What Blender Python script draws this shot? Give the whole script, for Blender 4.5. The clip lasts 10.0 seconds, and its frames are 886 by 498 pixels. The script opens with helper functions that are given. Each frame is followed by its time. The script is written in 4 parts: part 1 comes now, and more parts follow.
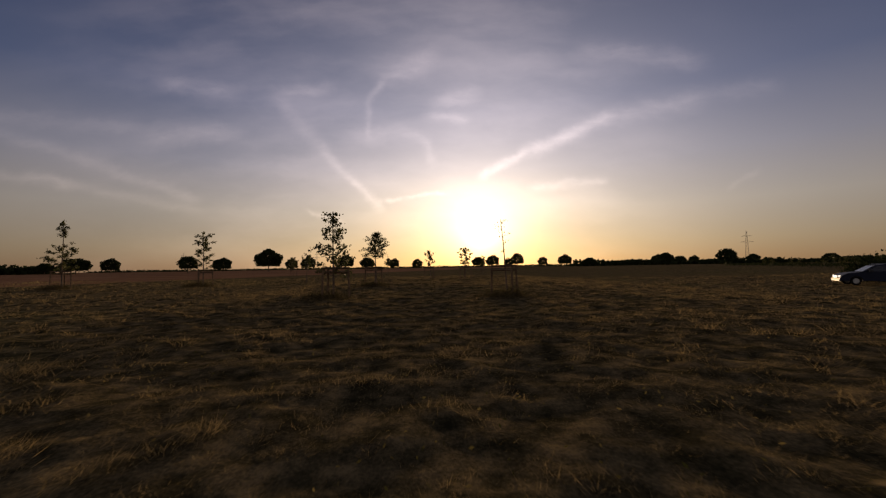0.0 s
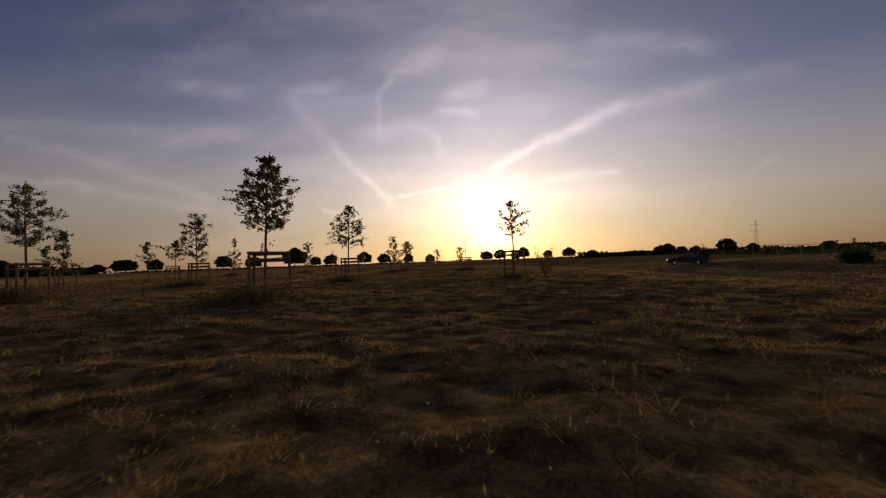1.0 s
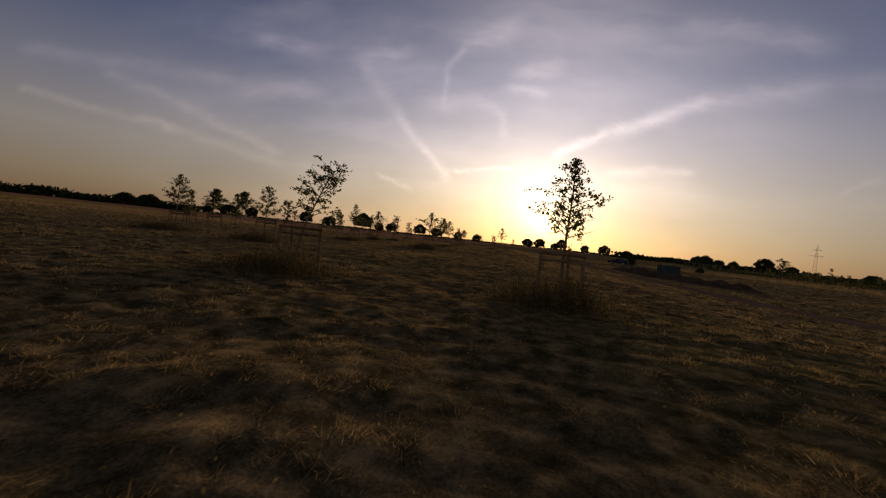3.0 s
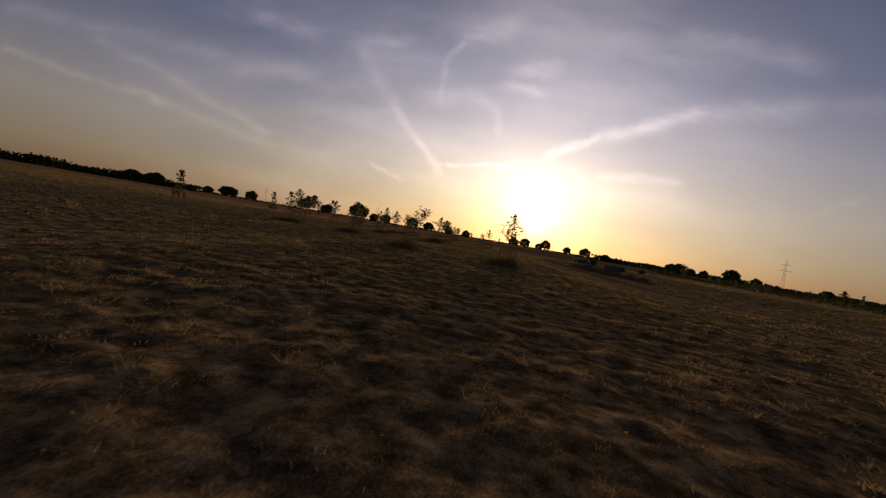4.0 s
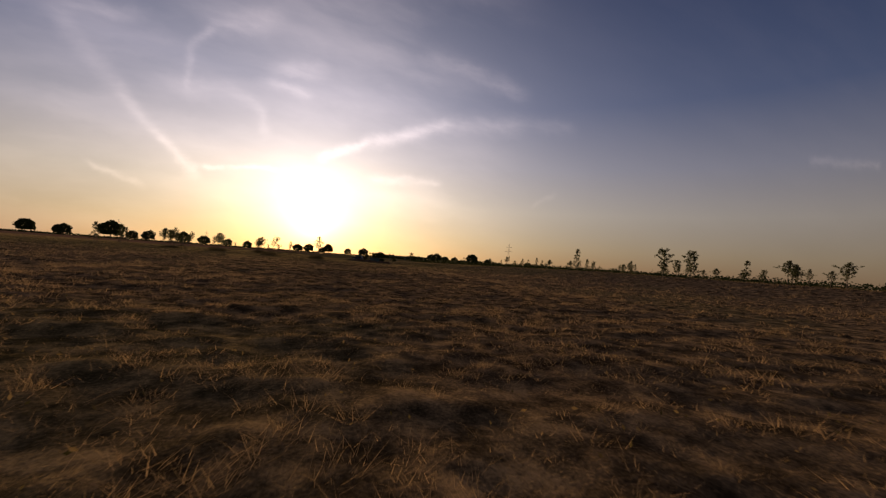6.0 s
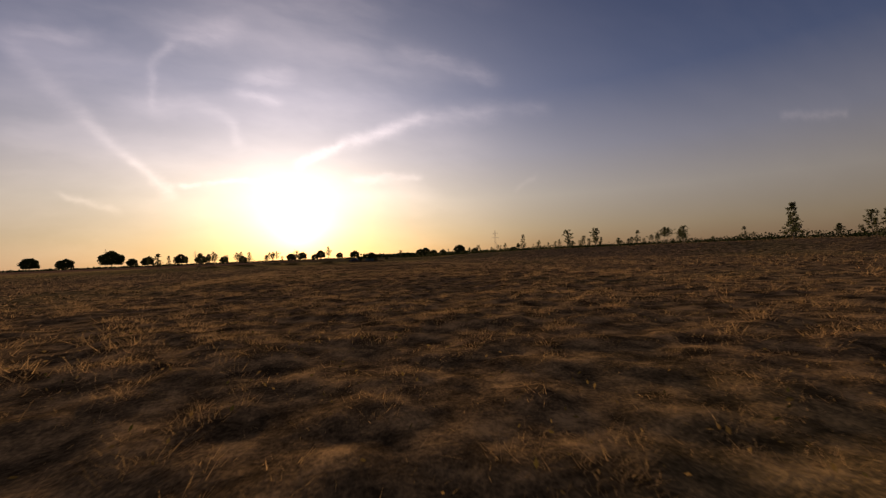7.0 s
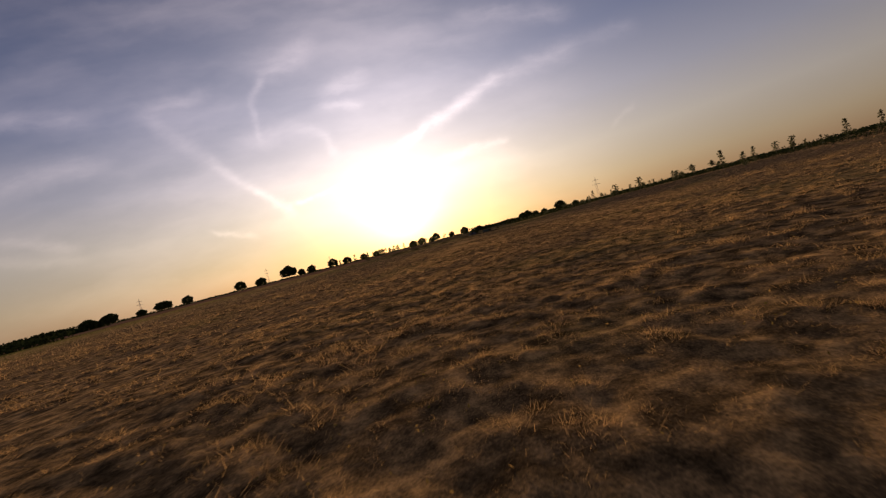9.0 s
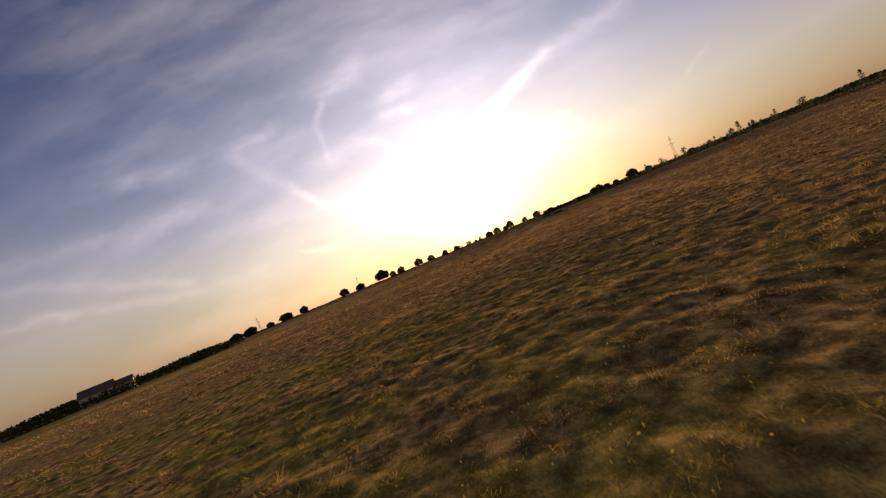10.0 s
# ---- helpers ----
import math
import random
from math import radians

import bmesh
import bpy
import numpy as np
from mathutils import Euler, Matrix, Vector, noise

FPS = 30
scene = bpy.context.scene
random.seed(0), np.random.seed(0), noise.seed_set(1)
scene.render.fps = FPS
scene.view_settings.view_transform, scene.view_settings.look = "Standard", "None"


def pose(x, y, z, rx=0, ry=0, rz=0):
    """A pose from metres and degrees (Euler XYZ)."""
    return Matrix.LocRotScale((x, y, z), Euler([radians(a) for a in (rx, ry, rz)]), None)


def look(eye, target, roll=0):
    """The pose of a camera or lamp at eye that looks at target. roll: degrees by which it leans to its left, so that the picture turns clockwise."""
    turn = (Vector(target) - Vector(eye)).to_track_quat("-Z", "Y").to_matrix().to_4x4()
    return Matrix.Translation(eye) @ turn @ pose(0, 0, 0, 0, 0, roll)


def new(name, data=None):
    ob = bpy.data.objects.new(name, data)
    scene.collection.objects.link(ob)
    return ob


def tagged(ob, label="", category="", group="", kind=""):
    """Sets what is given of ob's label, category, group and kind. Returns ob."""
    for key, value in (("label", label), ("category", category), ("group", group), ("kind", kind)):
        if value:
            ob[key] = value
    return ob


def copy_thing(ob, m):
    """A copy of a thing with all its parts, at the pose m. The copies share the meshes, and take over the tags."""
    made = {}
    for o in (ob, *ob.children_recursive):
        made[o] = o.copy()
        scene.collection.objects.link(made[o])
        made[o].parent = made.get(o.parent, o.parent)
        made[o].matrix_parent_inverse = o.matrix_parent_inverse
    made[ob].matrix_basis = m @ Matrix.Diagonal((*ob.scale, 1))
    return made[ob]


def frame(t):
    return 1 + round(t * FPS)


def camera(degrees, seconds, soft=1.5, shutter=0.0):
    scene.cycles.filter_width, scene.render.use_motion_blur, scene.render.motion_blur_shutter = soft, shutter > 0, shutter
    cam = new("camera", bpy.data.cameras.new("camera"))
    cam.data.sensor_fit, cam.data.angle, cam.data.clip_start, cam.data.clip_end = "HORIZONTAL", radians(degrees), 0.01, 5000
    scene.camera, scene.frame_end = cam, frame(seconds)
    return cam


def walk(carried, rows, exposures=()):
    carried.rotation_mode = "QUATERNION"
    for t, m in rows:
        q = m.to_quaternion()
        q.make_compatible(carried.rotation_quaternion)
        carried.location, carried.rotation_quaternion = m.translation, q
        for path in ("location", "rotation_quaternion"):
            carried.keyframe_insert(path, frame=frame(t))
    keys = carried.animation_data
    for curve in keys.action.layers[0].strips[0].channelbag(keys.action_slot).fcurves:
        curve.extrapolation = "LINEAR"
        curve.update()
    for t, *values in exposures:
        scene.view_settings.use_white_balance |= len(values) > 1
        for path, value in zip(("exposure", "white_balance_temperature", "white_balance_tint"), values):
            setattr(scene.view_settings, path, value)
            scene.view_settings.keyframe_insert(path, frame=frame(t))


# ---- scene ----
# ---- camera and its flight ----
cam = camera(94.7, 10.0, soft=1.25, shutter=0.025)


def flight(x, y, z, yaw, pitch, lean):
    return pose(x, y, z, 0, 0, yaw) @ pose(0, 0, 0, 90 + pitch) @ pose(0, 0, 0, 0, 0, -lean)


PATH = [
    (0.0, flight(-1.13, -0.04, 1.37, -0.80, 2.54, 0.86)),
    (0.5, flight(-0.07, -13.11, 1.09, -0.43, 2.18, 0.92)),
    (1.0, flight(0.30, -25.96, 0.99, 1.00, 1.84, 1.94)),
    (1.5, flight(0.85, -38.68, 0.96, 3.12, 1.13, 2.83)),
    (2.0, flight(1.24, -49.90, 1.51, 3.30, 0.54, 2.13)),
    (2.5, flight(2.17, -62.24, 1.53, 5.13, -0.34, -1.48)),
    (2.7, flight(2.69, -67.39, 1.48, 6.25, -0.86, -3.72)),
    (3.8, flight(3.17, -90.51, 1.86, 6.94, -2.54, -9.07)),
    (4.0, flight(2.90, -95.50, 1.80, 5.55, -2.25, -9.71)),
    (4.5, flight(1.64, -110.18, 1.35, -0.92, -1.13, -14.61)),
    (5.0, flight(-1.10, -122.59, 1.32, -9.56, 0.09, -15.24)),
    (5.5, flight(-3.03, -132.52, 1.35, -17.98, 1.12, -11.21)),
    (6.0, flight(-5.14, -142.51, 1.15, -24.07, 1.82, -4.17)),
    (6.2, flight(-6.71, -146.50, 1.21, -25.96, 1.65, -1.60)),
    (7.3, flight(-14.56, -170.61, 0.97, -24.32, 0.68, 3.62)),
    (7.5, flight(-15.44, -174.08, 0.90, -23.19, 0.68, 4.58)),
    (8.0, flight(-19.74, -184.37, 0.88, -19.98, 0.31, 6.82)),
    (8.5, flight(-25.71, -196.45, 1.12, -15.76, -0.59, 10.01)),
    (9.0, flight(-32.26, -210.78, 1.73, -10.60, -1.38, 14.31)),
    (9.5, flight(-37.19, -225.97, 2.05, -5.65, -0.59, 18.29)),
    (10.0, flight(-40.38, -242.42, 2.29, -0.43, 0.85, 22.49)),
]
walk(cam, PATH, [(0.0, 0.08), (4.5, 0.08), (5.2, 0.14), (6.2, 0.24), (7.5, 0.27), (8.5, 0.38), (9.2, 0.53), (10.0, 0.82)])

# ---- sky, sun and exposure ----
SUN_AZ, SUN_EL = radians(6.2), radians(3.9)
SUN_DIR = Vector((math.sin(SUN_AZ) * math.cos(SUN_EL), math.cos(SUN_AZ) * math.cos(SUN_EL), math.sin(SUN_EL)))

world = bpy.data.worlds.new("evening_sky")
scene.world = world
world.use_nodes = True
wt = world.node_tree
wt.nodes.clear()


def node(tree, kind, **values):
    n = tree.nodes.new(kind)
    if "operation" in values:
        n.operation = values["operation"]
    if "use_clamp" in values:
        n.use_clamp = values["use_clamp"]
    if "interpolation_type" in values:
        n.interpolation_type = values["interpolation_type"]
    if "data_type" in values:
        n.data_type, n.blend_type = values["data_type"], values["blend_type"]
    return n


def feed(tree, socket, value):
    if isinstance(value, bpy.types.NodeSocket):
        tree.links.new(value, socket)
    else:
        socket.default_value = value


def calc(tree, op, a, b=0.0, c=0.0, clamp=False):
    n = node(tree, "ShaderNodeMath", operation=op, use_clamp=clamp)
    for i, v in enumerate((a, b, c)):
        feed(tree, n.inputs[i], v)
    return n.outputs[0]


def vec(tree, op, a, b=(0, 0, 0), scale=1.0):
    n = node(tree, "ShaderNodeVectorMath", operation=op)
    feed(tree, n.inputs[0], a)
    feed(tree, n.inputs[1], b)
    feed(tree, n.inputs[3], scale)
    return n.outputs[1] if op in ("DOT_PRODUCT", "DISTANCE", "LENGTH") else n.outputs[0]


def ramp(tree, fac, stops, smooth=False):
    n = node(tree, "ShaderNodeValToRGB")
    n.color_ramp.interpolation = "EASE" if smooth else "LINEAR"
    els = n.color_ramp.elements
    while len(els) < len(stops):
        els.new(0.5)
    for e, (p, c) in zip(els, stops):
        e.position, e.color = p, (*c, 1)
    feed(tree, n.inputs[0], fac)
    return n.outputs[0]


def blend(tree, fac, a, b, mode="MIX"):
    n = node(tree, "ShaderNodeMix", data_type="RGBA", blend_type=mode)
    feed(tree, n.inputs[0], fac)
    for s, v in ((n.inputs[6], a), (n.inputs[7], b)):
        feed(tree, s, (*v, 1) if isinstance(v, tuple) else v)
    return n.outputs[2]


def fuzz(tree, vector, scale, detail=4.0, rough=0.55):
    n = node(tree, "ShaderNodeTexNoise")
    n.inputs["Scale"].default_value, n.inputs["Detail"].default_value = scale, detail
    n.inputs["Roughness"].default_value = rough
    tree.links.new(vector, n.inputs["Vector"])
    return n


def lin(r, g, b):
    return tuple((c / 255 / 12.92) if c < 10 else ((c / 255 + 0.055) / 1.055) ** 2.4 for c in (r, g, b))


way = node(wt, "ShaderNodeTexCoord").outputs["Generated"]
axes = node(wt, "ShaderNodeSeparateXYZ")
wt.links.new(way, axes.inputs[0])
depth = calc(wt, "MAXIMUM", axes.outputs[1], 0.06)
flat = node(wt, "ShaderNodeCombineXYZ")
feed(wt, flat.inputs[0], calc(wt, "DIVIDE", axes.outputs[0], depth))
feed(wt, flat.inputs[1], calc(wt, "DIVIDE", axes.outputs[2], depth))
wobble = vec(wt, "SCALE", vec(wt, "SUBTRACT", fuzz(wt, flat.outputs[0], 7.0).outputs["Color"], (0.5, 0.5, 0.5)), scale=0.034)
ripple = vec(wt, "SCALE", vec(wt, "SUBTRACT", fuzz(wt, flat.outputs[0], 26.0, 6.0, 0.62).outputs["Color"], (0.5, 0.5, 0.5)), scale=0.018)
spot = vec(wt, "ADD", vec(wt, "ADD", flat.outputs[0], wobble), ripple)

# contrails and wisps: from (u, v) to (u, v), half width, strength
TRAILS = [
    (0.109, 0.224, 0.223, 0.284, 0.018, 0.47), (0.223, 0.284, 0.437, 0.368, 0.027, 0.46), (0.437, 0.368, 0.682, 0.421, 0.045, 0.19),
    (-0.379, 0.416, -0.280, 0.294, 0.029, 0.15), (-0.280, 0.294, -0.211, 0.216, 0.018, 0.22), (-0.211, 0.216, -0.136, 0.140, 0.015, 0.31),
    (-0.148, 0.162, 0.029, 0.185, 0.009, 0.39), (-0.162, 0.335, -0.166, 0.414, 0.013, 0.17), (-0.166, 0.414, -0.129, 0.468, 0.016, 0.20),
    (-0.129, 0.475, 0.001, 0.522, 0.040, 0.27), (-0.392, 0.438, -0.253, 0.458, 0.027, 0.19), (-0.023, 0.377, 0.077, 0.369, 0.022, 0.27),
    (0.000, 0.405, 0.099, 0.433, 0.034, 0.26), (-1.391, 0.296, -0.890, 0.207, 0.020, 0.11), (-1.120, 0.359, -0.791, 0.251, 0.027, 0.09),
]
WISPS = [
    (-0.791, 0.251, -0.584, 0.172, 0.020, 0.12), (-1.391, 0.408, -0.747, 0.358, 0.036, 0.09), (-0.710, 0.334, -0.488, 0.346, 0.038, 0.15),
    (0.235, 0.197, 0.418, 0.208, 0.017, 0.26), (0.371, 0.546, 0.672, 0.507, 0.045, 0.17), (-0.211, 0.329, -0.099, 0.342, 0.039, 0.17),
    (-0.099, 0.342, -0.030, 0.313, 0.025, 0.17), (-0.030, 0.313, -0.003, 0.255, 0.018, 0.17), (-0.670, 0.476, -0.504, 0.438, 0.039, 0.19),
    (2.228, 0.574, 2.875, 0.660, 0.034, 0.10), (-0.319, 0.142, -0.224, 0.112, 0.010, 0.22), (0.729, 0.183, 0.809, 0.233, 0.013, 0.07),
    (-1.000, 0.238, -0.578, 0.146, 0.020, 0.09), (0.705, 0.423, 0.864, 0.446, 0.034, 0.10),
]


def fade(value, low, high):
    n = node(wt, "ShaderNodeMapRange", interpolation_type="SMOOTHSTEP")
    feed(wt, n.inputs["Value"], value)
    n.inputs["From Min"].default_value, n.inputs["From Max"].default_value = low, high
    return n.outputs[0]


cover = 0.0
for au, av, bu, bv, wide, strong in TRAILS + WISPS:
    a, ab = (au, av, 0), (bu - au, bv - av, 0)
    size = ab[0] ** 2 + ab[1] ** 2
    end = max(wide * 1.1, 0.018) / math.sqrt(size)
    off = vec(wt, "SUBTRACT", spot, a)
    along = calc(wt, "MULTIPLY", vec(wt, "DOT_PRODUCT", off, ab), 1 / size)
    gap = calc(wt, "DIVIDE", vec(wt, "DISTANCE", off, vec(wt, "SCALE", ab, scale=along)), wide * 0.62)
    core = calc(wt, "MULTIPLY", calc(wt, "EXPONENT", calc(wt, "MULTIPLY", calc(wt, "MULTIPLY", gap, gap), -1.0)), strong)
    ends = calc(wt, "MULTIPLY", fade(along, -end, end), fade(along, 1 + end, 1 - end))
    cover = calc(wt, "MULTIPLY_ADD", core, ends, cover)
grain = node(wt, "ShaderNodeMapping")
grain.inputs["Scale"].default_value = (0.8, 2.6, 1.0)
grain.inputs["Rotation"].default_value = (0, 0, -0.35)
wt.links.new(spot, grain.inputs[0])
torn = calc(wt, "MAXIMUM", calc(wt, "MULTIPLY_ADD", fuzz(wt, grain.outputs[0], 14.0, 6.0, 0.6).outputs[0], 2.0, 0.0), 0.1)
veil = node(wt, "ShaderNodeMapRange", interpolation_type="SMOOTHSTEP")
feed(wt, veil.inputs["Value"], fuzz(wt, grain.outputs[0], 2.6, 5.0, 0.5).outputs[0])
for key, value in (("From Min", 0.32), ("From Max", 0.78), ("To Min", 0.0), ("To Max", 0.36)):
    veil.inputs[key].default_value = value
side = node(wt, "ShaderNodeMapRange", interpolation_type="SMOOTHSTEP")
feed(wt, side.inputs["Value"], flat.inputs[0].links[0].from_socket)
for key, value in (("From Min", 0.2), ("From Max", 0.8), ("To Min", 1.0), ("To Max", 0.05)):
    side.inputs[key].default_value = value
west = fade(flat.inputs[0].links[0].from_socket, -1.25, -0.25)
ahead = calc(wt, "MULTIPLY", calc(wt, "SUBTRACT", axes.outputs[1], 0.1), 4.0, clamp=True)
cloud = calc(wt, "MULTIPLY", calc(wt, "ADD", calc(wt, "MULTIPLY", cover, torn), calc(wt, "MULTIPLY", calc(wt, "MULTIPLY", veil.outputs[0], west), side.outputs[0])), ahead)

# clear air by height, and the bright ring round the low sun
height = calc(wt, "MAXIMUM", axes.outputs[2], 0.0)
air = ramp(wt, height, [(0.0, lin(127, 104, 85)), (0.05, lin(142, 126, 109)), (0.13, lin(151, 143, 138)), (0.23, lin(124, 124, 141)),
                        (0.36, lin(74, 83, 118)), (0.56, lin(36, 47, 87)), (1.0, lin(28, 38, 78))])
angle = calc(wt, "ARCCOSINE", vec(wt, "DOT_PRODUCT", way, tuple(SUN_DIR)))
air = vec(wt, "SCALE", air, scale=calc(wt, "MULTIPLY_ADD", calc(wt, "EXPONENT", calc(wt, "MULTIPLY", angle, -1 / radians(42.0))), 0.98, 0.42))
# the sky opposite the low sun is bright again
behind = fade(angle, radians(72.0), radians(125.0))
air = vec(wt, "ADD", air, vec(wt, "SCALE", (0.135, 0.122, 0.122), scale=behind))
wide_ring = calc(wt, "MULTIPLY", calc(wt, "EXPONENT", calc(wt, "MULTIPLY", calc(wt, "POWER", calc(wt, "MULTIPLY", angle, 1 / radians(19.0)), 1.35), -1.0)), 0.70)
ring = calc(wt, "MULTIPLY", calc(wt, "EXPONENT", calc(wt, "MULTIPLY", angle, -1 / radians(2.6))), 2.5)
tint = ramp(wt, height, [(0.0, (1.0, 0.66, 0.22)), (0.06, (1.0, 0.78, 0.42)), (0.15, (1.0, 0.88, 0.69)), (0.3, (0.98, 0.91, 0.90)), (1.0, (0.9, 0.92, 1.0))])
shine = vec(wt, "SCALE", tint, scale=calc(wt, "ADD", wide_ring, ring))
clear = vec(wt, "ADD", air, shine)
lit = vec(wt, "ADD", vec(wt, "SCALE", clear, scale=calc(wt, "MULTIPLY_ADD", cloud, 0.35, 1.0)), vec(wt, "SCALE", (0.34, 0.285, 0.27), scale=cloud))
open_sky = node(wt, "ShaderNodeBackground")
wt.links.new(vec(wt, "MULTIPLY", lit, (1.085, 0.985, 0.905)), open_sky.inputs[0])
open_sky.inputs[1].default_value = 0.9
sky = node(wt, "ShaderNodeTexSky")
sky.sky_type, sky.sun_disc, sky.ozone_density = "NISHITA", False, 3.0
sky.sun_elevation, sky.sun_rotation = SUN_EL, SUN_AZ
far_sky = node(wt, "ShaderNodeBackground")
wt.links.new(sky.outputs[0], far_sky.inputs[0])
far_sky.inputs[1].default_value = 0.02
both = node(wt, "ShaderNodeAddShader")
wt.links.new(open_sky.outputs[0], both.inputs[0])
wt.links.new(far_sky.outputs[0], both.inputs[1])
wt.links.new(both.outputs[0], node(wt, "ShaderNodeOutputWorld").inputs[0])

sun = new("sun", bpy.data.lights.new("sun", "SUN"))
sun.data.energy, sun.data.angle, sun.data.color = 3.4, radians(5.0), (1.0, 0.67, 0.38)
sun.matrix_world = look((0, 0, 60), Vector((0, 0, 60)) - SUN_DIR)

# ---- materials ----
def meadow_tone(t, at, colour, green):
    """Colour brightened towards the southern meadow and green growth in its south-west."""
    axis = node(t, "ShaderNodeSeparateXYZ")
    t.links.new(at, axis.inputs[0])
    broad = fuzz(t, at, 0.06, 4.0).outputs[0]
    x = calc(t, "ADD", axis.outputs[0], calc(t, "MULTIPLY", broad, 22.0))

    def between(value, low, high):
        n = node(t, "ShaderNodeMapRange", interpolation_type="SMOOTHSTEP")
        feed(t, n.inputs["Value"], value)
        n.inputs["From Min"].default_value, n.inputs["From Max"].default_value = low, high
        return n.outputs[0]

    south = between(axis.outputs[1], -108.0, -190.0)
    west = calc(t, "MULTIPLY", between(calc(t, "ADD", x, calc(t, "MULTIPLY", fuzz(t, at, 0.22, 4.0).outputs[0], 30.0)), 8.0, -22.0), between(axis.outputs[1], -212.0, -228.0))
    west = calc(t, "MULTIPLY", west, between(fuzz(t, at, 0.42, 4.0).outputs[0], 0.38, 0.56))
    start = calc(t, "MULTIPLY", between(axis.outputs[1], -112.0, -60.0), 0.36)
    pale = vec(t, "MULTIPLY", colour, (1.84, 1.66, 1.27))
    colour = blend(t, south, colour, pale)
    colour = blend(t, start, colour, green)
    return blend(t, calc(t, "MULTIPLY", west, 0.8), colour, vec(t, "MULTIPLY", green, (1.8, 1.55, 1.15)))


def surface(name, low, high, scale, rough=0.9, bump=0.0, fine=None, through_light=0.0, island=0.0, metal=0.0, spread=(0.35, 0.65), green=None, gloss=0.5):
    """Two colours mixed by noise at two scales, with bump; through_light lets light pass thin leaves."""
    m = bpy.data.materials.new(name)
    m.use_nodes = True
    t = m.node_tree
    t.nodes.clear()
    at = node(t, "ShaderNodeTexCoord").outputs["Object"]
    big, small = fuzz(t, at, scale, 5.0), fuzz(t, at, fine or scale * 9, 4.0)
    mixed = calc(t, "ADD", calc(t, "MULTIPLY", big.outputs[0], 0.62), calc(t, "MULTIPLY", small.outputs[0], 0.38))
    if island:
        chance = node(t, "ShaderNodeNewGeometry").outputs["Random Per Island"]
        mixed = calc(t, "ADD", calc(t, "MULTIPLY", mixed, 1 - island), calc(t, "MULTIPLY", calc(t, "MULTIPLY_ADD", chance, 0.5, 0.25), island))
    colour = ramp(t, mixed, [(spread[0], low), (spread[1], high)])
    if green:
        colour = meadow_tone(t, at, colour, ramp(t, mixed, [(spread[0], green[0]), (spread[1], green[1])]))
    out = node(t, "ShaderNodeOutputMaterial")
    bsdf = node(t, "ShaderNodeBsdfPrincipled")
    t.links.new(colour, bsdf.inputs["Base Color"])
    bsdf.inputs["Roughness"].default_value, bsdf.inputs["Metallic"].default_value = rough, metal
    bsdf.inputs["Specular IOR Level"].default_value = gloss if rough < 0.6 else 0.0
    if bump:
        b = node(t, "ShaderNodeBump")
        b.inputs["Strength"].default_value, b.inputs["Distance"].default_value = 0.7, bump
        t.links.new(small.outputs[0], b.inputs["Height"])
        t.links.new(b.outputs[0], bsdf.inputs["Normal"])
    last = bsdf.outputs[0]
    if through_light:
        thin = node(t, "ShaderNodeBsdfTranslucent")
        t.links.new(colour, thin.inputs[0])
        mix = node(t, "ShaderNodeMixShader")
        mix.inputs[0].default_value = through_light
        t.links.new(last, mix.inputs[1])
        t.links.new(thin.outputs[0], mix.inputs[2])
        last = mix.outputs[0]
    t.links.new(last, out.inputs[0])
    return m


BARK = surface("young_bark", (0.09, 0.065, 0.045), (0.22, 0.17, 0.12), 9, bump=0.004)
LEAF = surface("tree_leaf", (0.030, 0.036, 0.012), (0.105, 0.108, 0.036), 3.0, rough=0.55, gloss=0.25, through_light=0.42, island=0.6)
FAR_LEAF = surface("far_foliage", (0.018, 0.026, 0.010), (0.05, 0.06, 0.022), 0.4, rough=0.8, through_light=0.10, island=0.5)
TIMBER = surface("round_timber", (0.085, 0.056, 0.034), (0.24, 0.165, 0.10), 6, bump=0.004, fine=40)
STRAP = surface("tie_strap", (0.10, 0.085, 0.06), (0.2, 0.17, 0.12), 30, bump=0.002)
STRAW = surface("dry_grass", (0.11, 0.080, 0.048), (0.41, 0.275, 0.145), 1.5, rough=0.75, fine=0.28, through_light=0.40, island=0.40, spread=(0.38, 0.62), green=((0.04, 0.048, 0.014), (0.24, 0.22, 0.065)))
WEED = surface("tall_weed", (0.030, 0.028, 0.012), (0.155, 0.118, 0.056), 1.5, rough=0.8, through_light=0.25, island=0.6)
HERB = surface("low_herbs", (0.030, 0.032, 0.011), (0.20, 0.135, 0.06), 0.8, rough=0.8, fine=0.2, through_light=0.35, island=0.5, spread=(0.36, 0.64), green=((0.04, 0.048, 0.014), (0.24, 0.22, 0.065)))
TRACK = surface("gravel_track", (0.055, 0.040, 0.029), (0.125, 0.093, 0.066), 0.8, bump=0.02, fine=25)
SOIL = surface("bare_soil", (0.035, 0.026, 0.018), (0.09, 0.066, 0.045), 1.2, bump=0.05, fine=9)
PAINT = surface("dark_blue_paint", (0.010, 0.013, 0.026), (0.016, 0.020, 0.036), 0.6, rough=0.42, gloss=0.12)
TYRE = surface("tyre_rubber", (0.010, 0.010, 0.010), (0.022, 0.021, 0.02), 8, bump=0.003)
STEEL = surface("steel", (0.30, 0.30, 0.31), (0.46, 0.46, 0.46), 4, rough=0.38, metal=0.9)
GREY_STEEL = surface("weathered_steel", (0.13, 0.13, 0.13), (0.22, 0.22, 0.22), 0.5, rough=0.6)
PLASTIC = surface("black_plastic", (0.012, 0.012, 0.012), (0.03, 0.03, 0.03), 5, rough=0.5)
